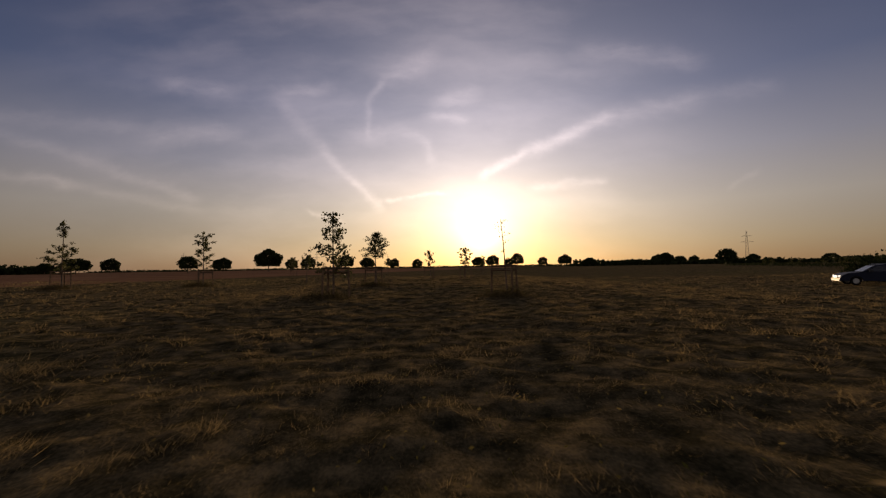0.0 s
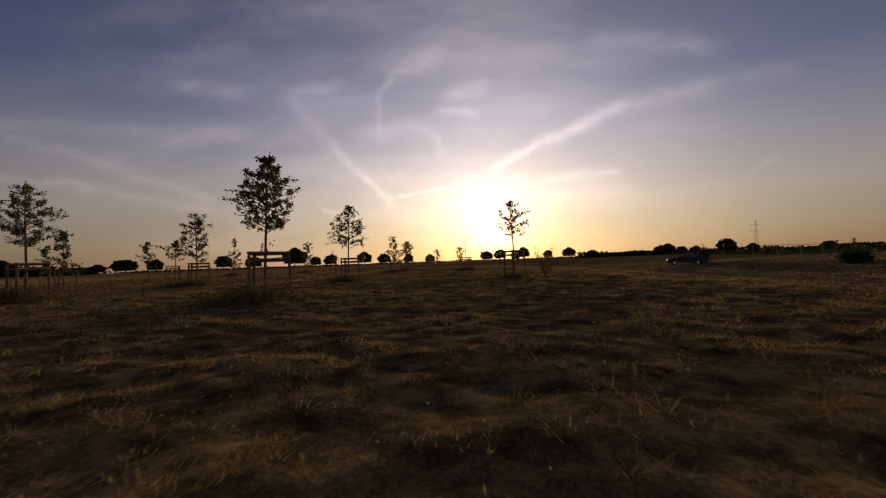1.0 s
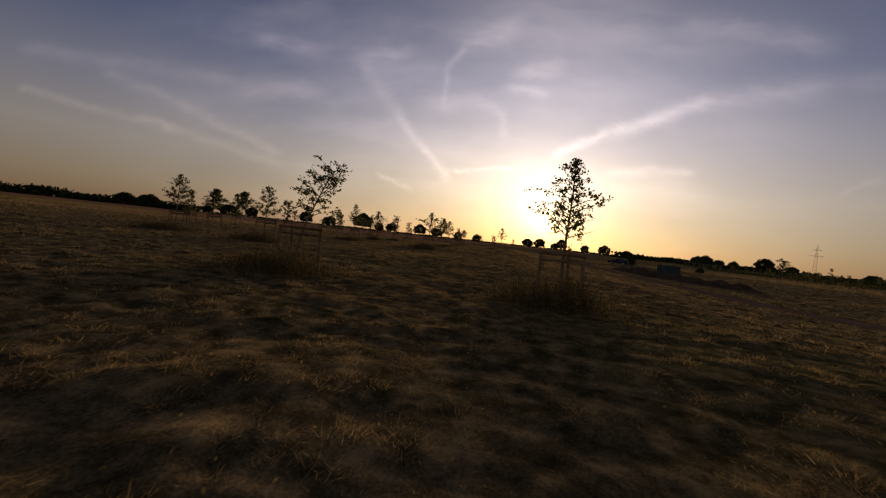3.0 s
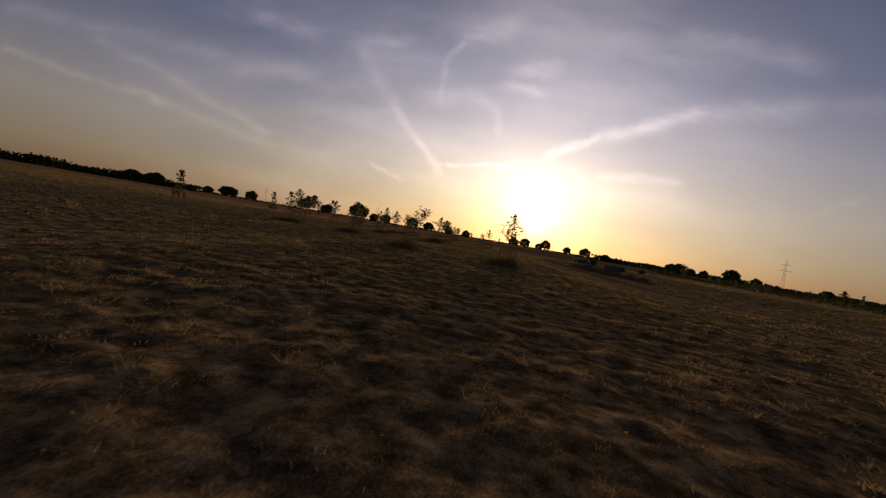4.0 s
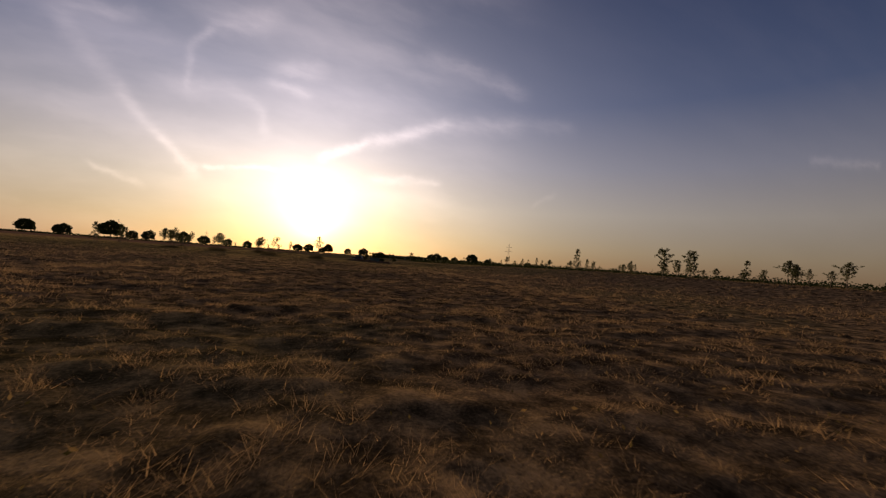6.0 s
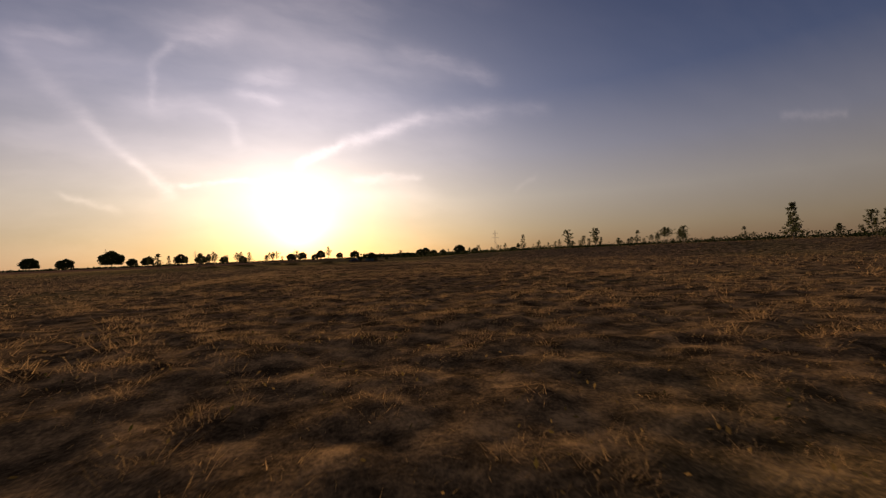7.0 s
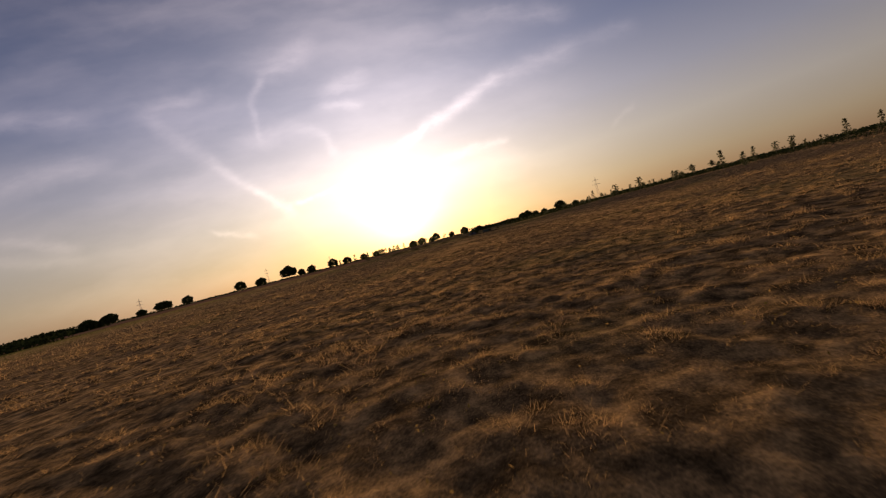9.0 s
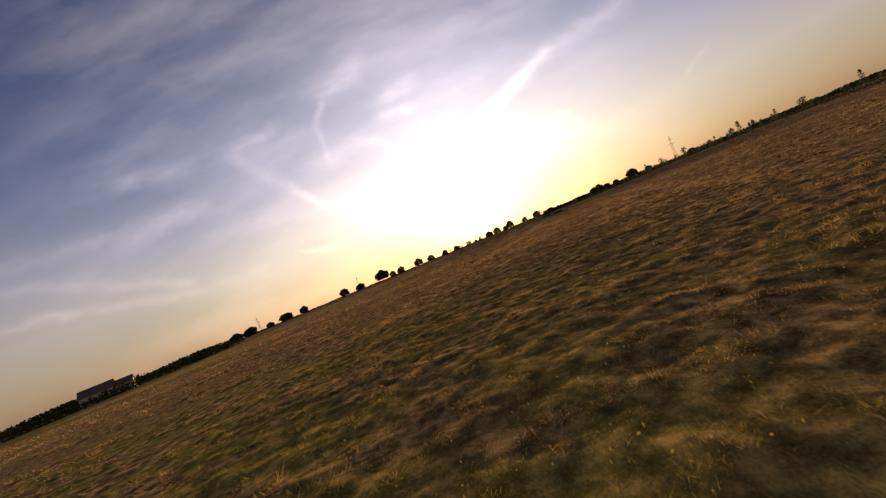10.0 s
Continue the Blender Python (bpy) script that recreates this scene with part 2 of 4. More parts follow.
TEAL = surface("teal_paint", (0.022, 0.040, 0.042), (0.040, 0.066, 0.070), 0.8, rough=0.58, bump=0.003, gloss=0.08)
RENDER_WALL = surface("pale_render", (0.30, 0.27, 0.235), (0.42, 0.38, 0.33), 0.4, bump=0.01)
OCHRE = surface("ochre_render", (0.56, 0.42, 0.21), (0.68, 0.52, 0.27), 0.4, bump=0.01)
ROOF = surface("dark_roof_tile", (0.05, 0.04, 0.038), (0.11, 0.085, 0.075), 1.2, bump=0.03)


def clear_glass(name, colour, rough=0.03):
    m = bpy.data.materials.new(name)
    m.use_nodes = True
    b = m.node_tree.nodes["Principled BSDF"]
    b.inputs["Base Color"].default_value = (*colour, 1)
    b.inputs["Roughness"].default_value, b.inputs["IOR"].default_value = rough, 1.5
    b.inputs["Transmission Weight"].default_value = 0.85
    return m


GLASS = clear_glass("tinted_glass", (0.10, 0.12, 0.13))
LENS = clear_glass("lamp_glass", (0.9, 0.9, 0.9), 0.08)
# weak emission stands in for the bright glint on the headlights
LENS.node_tree.nodes["Principled BSDF"].inputs["Emission Color"].default_value = (1.0, 0.95, 0.85, 1)
LENS.node_tree.nodes["Principled BSDF"].inputs["Emission Strength"].default_value = 0.8


def meadow_material(name, shade):
    """Dry meadow with greener patches, a stubble field beyond the saplings and green grass to the south-west."""
    m = bpy.data.materials.new(name)
    m.use_nodes = True
    t = m.node_tree
    b = t.nodes["Principled BSDF"]
    at = node(t, "ShaderNodeTexCoord").outputs["Object"]
    axis = node(t, "ShaderNodeSeparateXYZ")
    t.links.new(at, axis.inputs[0])
    x, y = axis.outputs[0], axis.outputs[1]
    broad, mid, fine = fuzz(t, at, 0.06, 4.0), fuzz(t, at, 1.3, 5.0, 0.62), fuzz(t, at, 7.0, 4.0, 0.65)
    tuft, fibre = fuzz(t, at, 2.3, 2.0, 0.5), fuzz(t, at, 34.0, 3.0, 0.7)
    # tuft noise also drives the bump: the dark of hollows is put into the colour
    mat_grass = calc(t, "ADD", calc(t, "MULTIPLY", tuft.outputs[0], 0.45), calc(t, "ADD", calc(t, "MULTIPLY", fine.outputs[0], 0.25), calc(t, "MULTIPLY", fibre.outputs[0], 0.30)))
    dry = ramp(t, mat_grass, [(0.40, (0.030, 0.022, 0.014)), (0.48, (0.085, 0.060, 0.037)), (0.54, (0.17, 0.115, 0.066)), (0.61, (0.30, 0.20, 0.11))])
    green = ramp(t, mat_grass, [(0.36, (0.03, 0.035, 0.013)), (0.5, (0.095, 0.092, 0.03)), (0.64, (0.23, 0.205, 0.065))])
    stubble = ramp(t, calc(t, "ADD", calc(t, "MULTIPLY", broad.outputs[0], 0.5), calc(t, "MULTIPLY", fine.outputs[0], 0.5)),
                   [(0.38, (0.16, 0.085, 0.045)), (0.62, (0.30, 0.175, 0.10))])

    def between(value, low, high, flip=False):
        n = node(t, "ShaderNodeMapRange", interpolation_type="SMOOTHSTEP")
        feed(t, n.inputs["Value"], value)
        for key, v in (("From Min", low), ("From Max", high), ("To Min", 1.0 if flip else 0.0), ("To Max", 0.0 if flip else 1.0)):
            n.inputs[key].default_value = v
        return n.outputs[0]

    patch = between(broad.outputs[0], 0.50, 0.64)
    colour = blend(t, calc(t, "MULTIPLY", patch, 0.25), dry, green)
    colour = vec(t, "SCALE", meadow_tone(t, at, colour, green), scale=shade)
    field = calc(t, "MULTIPLY", between(calc(t, "ADD", x, calc(t, "MULTIPLY", y, -0.30)), -60.0, -58.0, True), between(y, -130.0, -120.0))
    lea = calc(t, "MULTIPLY", between(x, -105.0, -80.0, True), between(y, 40.0, 80.0, True))
    field = calc(t, "MULTIPLY", field, calc(t, "SUBTRACT", 1.0, lea))
    colour = blend(t, field, blend(t, calc(t, "MULTIPLY", lea, 0.8), colour, vec(t, "MULTIPLY", green, (1.8, 1.55, 1.15))), stubble)
    t.links.new(colour, b.inputs["Base Color"])
    b.inputs["Roughness"].default_value, b.inputs["Specular IOR Level"].default_value = 1.0, 0.0
    bump = node(t, "ShaderNodeBump")
    bump.inputs["Strength"].default_value, bump.inputs["Distance"].default_value = 1.0, 0.10
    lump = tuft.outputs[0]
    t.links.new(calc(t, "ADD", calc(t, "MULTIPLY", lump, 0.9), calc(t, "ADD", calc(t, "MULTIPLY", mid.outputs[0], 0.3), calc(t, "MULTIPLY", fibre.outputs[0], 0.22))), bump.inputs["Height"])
    t.links.new(bump.outputs[0], b.inputs["Normal"])
    return m


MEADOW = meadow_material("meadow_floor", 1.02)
# mat darkened by colour so that gaps between tufts look dark
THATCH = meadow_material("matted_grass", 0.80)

# ---- helpers for meshes ----
rng = np.random.default_rng(11)
LATTICE = np.random.default_rng(5).random((256, 256))


def soft_noise(x, y, size, shift=0, turn=0.0):
    """Smooth noise between -1 and 1 with features of that size."""
    x, y = np.asarray(x, float), np.asarray(y, float)
    x, y = x * math.cos(turn) - y * math.sin(turn), x * math.sin(turn) + y * math.cos(turn)
    x, y = np.asarray(x, float) / size + 37.3 * shift, np.asarray(y, float) / size + 91.7 * shift
    i, j = np.floor(x).astype(int), np.floor(y).astype(int)
    fx, fy = x - i, y - j
    fx, fy = fx * fx * (3 - 2 * fx), fy * fy * (3 - 2 * fy)
    g = lambda a, b: LATTICE[a % 256, b % 256]
    low = g(i, j) * (1 - fx) + g(i + 1, j) * fx
    high = g(i, j + 1) * (1 - fx) + g(i + 1, j + 1) * fx
    return (low * (1 - fy) + high * fy) * 2 - 1


TRACK_LINE = np.array([(66.3, 43), (42.1, 32), (28.9, 23), (20.6, 13), (18.6, 1), (18.2, -15), (18.8, -31), (20.3, -47), (24.6, -59), (35.5, -69), (53.1, -75), (77.3, -79)], float)


def line_gap(line, x, y):
    """Distance from a line through the plan."""
    best = np.full(np.shape(x), 1e9)
    for a, b in zip(line, line[1:]):
        d = b - a
        s = np.clip(((x - a[0]) * d[0] + (y - a[1]) * d[1]) / (d @ d), 0, 1)
        best = np.minimum(best, np.hypot(x - a[0] - s * d[0], y - a[1] - s * d[1]))
    return best


def track_gap(x, y):
    return line_gap(TRACK_LINE, x, y)


def land(x, y):
    """Height of the meadow."""
    x, y = np.asarray(x, float), np.asarray(y, float)
    calm = np.clip((track_gap(x, y) - 2.2) / 1.5, 0, 1)
    close = np.clip(1.6 - np.hypot(np.maximum(np.maximum(-60 - x, x - 26), 0), np.maximum(np.maximum(-265 - y, y - 45), 0)) / 40, 0, 1)
    bumps = 0.028 * soft_noise(x, y, 0.95, 0, 0.7) + 0.03 * soft_noise(x, y, 2.3, 1, 1.1) + 0.04 * soft_noise(x, y, 9, 2)
    rise = np.clip((x - 36) / 90, 0, 1) ** 2 * np.clip((420 - y) / 200, 0, 1) * np.clip((y + 90) / 80, 0, 1)
    crest = np.interp(y, [-300, -200, -170, -150, -135, -95, -75, -40, 0, 60], [0.0, 0.0, 0.4, 1.1, 1.35, 1.35, 1.2, 1.2, 0.7, 0.0])
    bank = crest * np.clip((x - 27) / 16, 0, 1) ** 2 * (3 - 2 * np.clip((x - 27) / 16, 0, 1)) + 0.9 * rise * (3 - 2 * np.clip((x - 36) / 90, 0, 1))
    hump = lambda v, a, b: (lambda k: k * k * (3 - 2 * k))(np.clip((v - a) / (b - a), 0, 1))
    dip = 0.6 * hump(x, 8, 21) * hump(x, 95, 50) * hump(y, -80, -45) * hump(y, 110, 60)
    dip = dip + 0.3 * hump(x, 25, 29) * hump(x, 42, 36) * hump(y, -16, -8) * hump(y, 18, 10)
    return bumps * calm * close + bank - dip - 0.03


STRIP = np.array([(0, 62), (-1, 0), (0.3, -26), (2, -60), (3.1, -90), (1.6, -110), (-3, -132), (-8, -150), (-15.4, -174), (-25.7, -196), (-37, -226), (-42, -250)], float)
SEG = np.linalg.norm(np.diff(STRIP, axis=0), axis=1)
RUN = np.concatenate([[0], np.cumsum(SEG)])


def clumps(x, y):
    """How thickly the grass stands: small clumps with bare gaps between them, in looser and denser patches."""
    return (0.55 * soft_noise(x, y, 0.46, 31, 0.5) + 0.50 * soft_noise(x, y, 0.42, 32, 1.2) + 0.35 * soft_noise(x, y, 0.23, 33, 0.9)
            + 0.30 * soft_noise(x, y, 1.5, 34, 0.8) + 0.20 * soft_noise(x, y, 6.0, 35, 0.4))


def turf(x, y):
    """Height of the matted grass over the ground: uneven clumps and hollows along the mown strip."""
    gap = line_gap(STRIP, x, y)
    clump = 0.03 + 0.050 * clumps(x, y) + 0.014 * soft_noise(x, y, 0.15, 23, 0.6) + 0.012 * soft_noise(x, y, 0.13, 25, 1.3)
    return np.clip(clump, 0.0, None) * np.clip((11.0 - gap) / 2.5, 0, 1)


def quick_mesh(name, verts, faces, mat):
    """A mesh from an array of points and an array of triangles or quads."""
    me = bpy.data.meshes.new(name)
    verts, faces = np.asarray(verts, np.float32), np.asarray(faces, np.int32)
    k = faces.shape[1]
    me.vertices.add(len(verts))
    me.vertices.foreach_set("co", verts.ravel())
    me.loops.add(faces.size)
    me.loops.foreach_set("vertex_index", faces.ravel())
    me.polygons.add(len(faces))
    me.polygons.foreach_set("loop_start", np.arange(0, faces.size, k, dtype=np.int32))
    me.update(calc_edges=True)
    me.materials.append(mat)
    return me


def smooth(me):
    me.polygons.foreach_set("use_smooth", np.ones(len(me.polygons), bool))
    return me


def part(name, data, mat, parent, label=""):
    """Links a mesh or a bmesh as one mesh object under a thing or a part."""
    if isinstance(data, bmesh.types.BMesh):
        me = bpy.data.meshes.new(name)
        data.to_mesh(me)
        data.free()
        me.materials.append(mat)
        data = me
    ob = new(name, data)
    ob.parent = parent
    return tagged(ob, label)


def thing(name, label, category, group="", at=(0, 0, 0), turn=0.0):
    root = new(name)
    root.empty_display_size = 0.3
    root.location, root.rotation_euler = at, (0, 0, radians(turn))
    return tagged(root, label, category, group)


def tubes(lines, sides=6):
    """Points and quads for tubes; each line is an array of rows x, y, z, radius."""
    V, Q, n = [], [], 0
    ring = np.linspace(0, 2 * np.pi, sides, endpoint=False)
    for rows in lines:
        rows = np.asarray(rows, float)
        p, r = rows[:, :3], rows[:, 3]
        d = np.gradient(p, axis=0)
        d /= np.linalg.norm(d, axis=1)[:, None] + 1e-9
        ref = np.where(np.abs(d[:, 2:3]) > 0.9, np.array([[1.0, 0, 0]]), np.array([[0, 0, 1.0]]))
        s = np.cross(d, ref)
        s /= np.linalg.norm(s, axis=1)[:, None]
        u = np.cross(s, d)
        pts = p[:, None, :] + r[:, None, None] * (np.cos(ring)[None, :, None] * s[:, None, :] + np.sin(ring)[None, :, None] * u[:, None, :])
        V.append(pts.reshape(-1, 3))
        i = np.arange(len(p) - 1)[:, None] * sides
        j = np.arange(sides)[None, :]
        a, b = i + j, i + (j + 1) % sides
        Q.append(np.stack([a, b, b + sides, a + sides], -1).reshape(-1, 4) + n)
        if sides > 3:
            caps = [(0, 1, 2, 3), (len(p) * sides - 4, len(p) * sides - 3, len(p) * sides - 2, len(p) * sides - 1)]
            Q.append(np.array(caps) + n)
        n += len(p) * sides
    return np.concatenate(V), np.concatenate(Q)


def leaves(centres, size, gen, droop=0.35, long=1.5):
    """Kite-shaped leaves at the centres."""
    n = len(centres)
    a = gen.normal(size=(n, 3))
    a[:, 2] -= droop
    a /= np.linalg.norm(a, axis=1)[:, None]
    b = np.cross(a, gen.normal(size=(n, 3)))
    b /= np.linalg.norm(b, axis=1)[:, None]
    s = (size * gen.uniform(0.65, 1.35, n))[:, None]
    v = np.stack([centres - a * s * long / 2, centres + b * s * 0.5 - a * s * 0.1, centres + a * s * long / 2, centres - b * s * 0.5 - a * s * 0.1], 1)
    return v.reshape(-1, 3), np.arange(4 * n).reshape(n, 4)


def cuboid(bm, x0, x1, y0, y1, z0, z1, bevel=0.0):
    made = bmesh.ops.create_cube(bm, size=1)["verts"]
    for v in made:
        v.co = Vector((x0 + (v.co.x + 0.5) * (x1 - x0), y0 + (v.co.y + 0.5) * (y1 - y0), z0 + (v.co.z + 0.5) * (z1 - z0)))
    if bevel:
        edges = {e for v in made for e in v.link_edges}
        bmesh.ops.bevel(bm, geom=list(edges), offset=bevel, segments=2, affect="EDGES")


# ---- ground ----
def steps(dense_from, dense_to, step, reach):
    core = np.arange(dense_from, dense_to + step / 2, step)
    out, d, p = [], step, 0.0
    while p < reach:
        d *= 1.16
        p += d
        out.append(p)
    return np.concatenate([dense_from - np.array(out)[::-1], core, dense_to + np.array(out)])


def build_ground():
    xs, ys = steps(-62, 28, 0.90, 4300), steps(-262, 42, 0.90, 4300)
    gx, gy = np.meshgrid(xs, ys)
    under = 0.14 * np.clip((9.2 - line_gap(STRIP, gx, gy)) / 1.2, 0, 1)
    v = np.stack([gx, gy, land(gx, gy) - under], -1).reshape(-1, 3)
    w, h = len(xs), len(ys)
    i = (np.arange(h - 1)[:, None] * w + np.arange(w - 1)[None, :]).ravel()
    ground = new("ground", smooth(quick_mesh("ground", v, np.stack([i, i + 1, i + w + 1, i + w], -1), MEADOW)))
    tagged(ground, "dry tufted meadow with green patches and a stubble field", "ground", kind="structure")
    pts = []
    for a, b in zip(TRACK_LINE, TRACK_LINE[1:]):
        for s in np.linspace(0, 1, 12, endpoint=False):
            pts.append(a + (b - a) * s)
    pts = np.array(pts)
    d = np.gradient(pts, axis=0)
    d /= np.linalg.norm(d, axis=1)[:, None]
    across = np.stack([-d[:, 1], d[:, 0]], 1)
    V = []
    offs = np.array([-1.9, -1.3, -0.8, -0.3, 0.3, 0.8, 1.3, 1.9])
    lift = np.array([0.0, 0.035, 0.012, 0.05, 0.05, 0.012, 0.035, 0.0])
    for k, (o, z) in enumerate(zip(offs, lift)):
        q = pts + across * (o + 0.18 * soft_noise(pts[:, 0], pts[:, 1], 2.5, k))[:, None]
        V.append(np.column_stack([q, land(q[:, 0], q[:, 1]) + z + 0.012]))
    V = np.array(V).transpose(1, 0, 2).reshape(-1, 3)
    n, m = len(pts), len(offs)
    i = (np.arange(n - 1)[:, None] * m + np.arange(m - 1)[None, :]).ravel()
    road = new("track", smooth(quick_mesh("track", V, np.stack([i, i + 1, i + m + 1, i + m], -1), TRACK)))
    tagged(road, "pale rutted gravel farm track beside the meadow", "track", kind="structure")


build_ground()


# ---- saplings and their timber frames ----
def sapling_parts(root, spec, seed):
    gen = np.random.default_rng(seed)
    tall, clear, wide = spec["tall"], spec["clear"], spec["wide"]
    lean, count, leaf = spec.get("lean", (0.0, 0.0)), spec.get("limbs", 22), spec.get("leaf", 0.085)
    shape, dense, gap, twigs = spec.get("shape", "round"), spec.get("dense", 1.0), spec.get("gap"), spec.get("twigs", 7)
    k = np.linspace(0, 1, 14)
    bend = gen.normal(0, 0.03, 2)
    trunk = np.column_stack([lean[0] * k ** 1.4 + bend[0] * np.sin(k * 6), lean[1] * k ** 1.4 + bend[1] * np.sin(k * 5 + 1), tall * k * 0.985,
                             0.048 * (tall / 4.2) * (1 - 0.86 * k) + 0.006])
    trunk[0, 3] *= 1.35
    limbs, spots = [], []
    for i in range(count):
        f = (i + 0.5) / count
        at = clear + (tall - clear) * (0.02 + 0.93 * f)
        if gap and gap[0] < at / tall < gap[1]:
            continue
        spread = {"round": math.sin(math.pi * min(1, 0.22 + f * 0.86)) ** 0.8, "cone": (1 - f) ** 0.8 * 0.95 + 0.1, "vase": 0.62 + 0.5 * math.sin(f * 2.6) - 0.62 * f ** 3,
                  "spread": (1.15 if f < 0.4 else 0.5) * (1 - 0.55 * f), "column": 0.55 + 0.45 * math.sin(f * 3.1), "drop": 0.70 + 1.3 * f if f < 0.27 else 1.05 * (1 - (f - 0.27) / 0.73) ** 1.05 + 0.06}[shape]
        reach = 0.5 * wide * spread * gen.uniform(0.72, 1.2)
        az = i * 2.39996 + gen.uniform(-0.5, 0.5)
        for low, way_out, far in spec.get("sprays", ()):
            if abs(f - low) < 0.5 / count:
                az, reach = way_out, far
        rise = spec.get("rise", {"cone": 0.5, "spread": 0.5, "column": 0.9}.get(shape, 0.55)) + 0.9 * f ** 2 + gen.uniform(-0.15, 0.2)
        s = np.linspace(0, 1, 6)
        base = np.array([np.interp(at / (tall * 0.985), k, trunk[:, c]) for c in range(3)])
        out = reach * s
        line = base + np.column_stack([np.cos(az) * out, np.sin(az) * out, rise * out * (1 - 0.25 * s) + 0.03 * gen.normal(size=6) * s])
        limbs.append(np.column_stack([line, (0.016 * (1 - 0.7 * f)) * (1 - 0.8 * s) + 0.003]))
        for _ in range(max(2, int(reach * twigs))):
            q = gen.uniform(0.25, 1.0)
            start = np.array([np.interp(q, s, line[:, c]) for c in range(3)])
            tip = start + gen.normal(0, 0.5, 3) * np.array([1, 1, 0.55]) * (0.16 + 0.26 * reach) * spec.get("twig", 1.0) + np.array([np.cos(az), np.sin(az), 0.3]) * 0.1
            limbs.append(np.column_stack([np.linspace(start, tip, 3), [0.005, 0.004, 0.002]]))
            n = int(gen.integers(7, 13) * dense)
            spots.append(start + (tip - start) * gen.uniform(0.15, 1.1, n)[:, None] + gen.normal(0, leaf * 0.75, (n, 3)))
    n = int(60 * dense)
    top, low = np.array([lean[0], lean[1], tall]), np.array([np.interp(0.8, k, trunk[:, c]) for c in range(3)])
    q = gen.uniform(0, 1, (n, 1))
    spots.append(low + (top - low) * q + gen.normal(0, 1, (n, 3)) * (0.05 + 0.10 * (1 - q)))
    for z, n, r in spec.get("shoots", ()):
        spots.append(np.array([0, 0, z]) + gen.normal(0, r, (n, 3)))
    spots = np.concatenate(spots)
    peak = np.quantile(spots[:, 2], 0.998)
    squeeze = lambda z: np.where(z > clear, clear + (z - clear) * (tall - clear) / (peak - clear), z)
    spots[:, 2] = squeeze(spots[:, 2])
    trunk[:, 2] = squeeze(trunk[:, 2])
    for line in limbs:
        line[:, 2] = squeeze(line[:, 2])
    part("trunk", smooth(quick_mesh("trunk", *tubes([trunk], 8), BARK)), BARK, root)
    tagged(part("branchwork", smooth(quick_mesh("branchwork", *tubes(limbs, 4 if twigs > 5 else 3), BARK)), BARK, root), kind="stuff")
    tagged(part("crown", quick_mesh("crown", *leaves(spots, leaf, gen), LEAF), LEAF, root, "loose dark green leaves"), kind="stuff")


def sapling(spec, x, y, seed, label, group="saplings in the meadow", turn=0.0):
    root = thing("sapling_tree", label, "tree", group, (x, y, float(land(x, y)) - 0.02), turn)
    sapling_parts(root, spec, seed)
    return root


def frame_parts(root, gen, side=1.22, high=1.43):
    rad = side / math.sqrt(3)
    tops = []
    for i in range(3):
        a = i * 2 * math.pi / 3
        c, s = math.cos(a), math.sin(a)
        top = np.array([c * rad, s * rad, high - 0.035])
        foot = np.array([c * (rad + 0.05), s * (rad + 0.05), -0.25])
        k = np.linspace(0, 1, 7)[:, None]
        line = foot + (top - foot) * k + gen.normal(0, 0.004, (7, 3))
        part("post", smooth(quick_mesh("post", *tubes([np.column_stack([line, np.full(7, 0.045)])], 10), TIMBER)), TIMBER, root)
        tops.append(top)
    for level, drop in ((high, 0.0), (high - 0.19, 0.19)):
        for i in range(3):
            a, b = tops[i].copy(), tops[(i + 1) % 3].copy()
            a[2] = b[2] = level + (0.012 * i if drop == 0 else 0.02 * (i - 1))
            d = (b - a) / np.linalg.norm(b - a)
            out = np.array([d[1], -d[0], 0]) * (0.0 if drop == 0 else 0.055)
            more = 0.05 if drop == 0 else 0.02
            k = np.linspace(0, 1, 5)[:, None]
            line = (a - d * more + out) + (b - a + 2 * d * more) * k
            part("rail", smooth(quick_mesh("rail", *tubes([np.column_stack([line, np.full(5, 0.040 if drop == 0 else 0.032)])], 8), TIMBER)), TIMBER, root)
    a = np.linspace(0, 2 * np.pi, 14)
    loop = [np.column_stack([np.cos(a) * 0.075, np.sin(a) * 0.075, np.full(14, high - 0.15), np.full(14, 0.012)])]
    for t in tops:
        q = t * np.array([0.09, 0.09, 1])
        q[2], e = high - 0.15, t * np.array([0.96, 0.96, 1])
        e[2] = high - 0.1
        loop.append(np.column_stack([np.linspace(q, e, 3), [0.01, 0.01, 0.01]]))
    part("tie_strap", quick_mesh("tie_strap", *tubes(loop, 5), STRAP), STRAP, root, "woven tie round the trunk")


def support_frame(x, y, turn, seed, side=1.22, high=1.43):
    root = thing("tree_support_frame", "three-post round timber support frame around a sapling", "tree frame", "timber frames round saplings", (x, y, float(land(x, y))), turn)
    frame_parts(root, np.random.default_rng(seed), side, high)
    return root


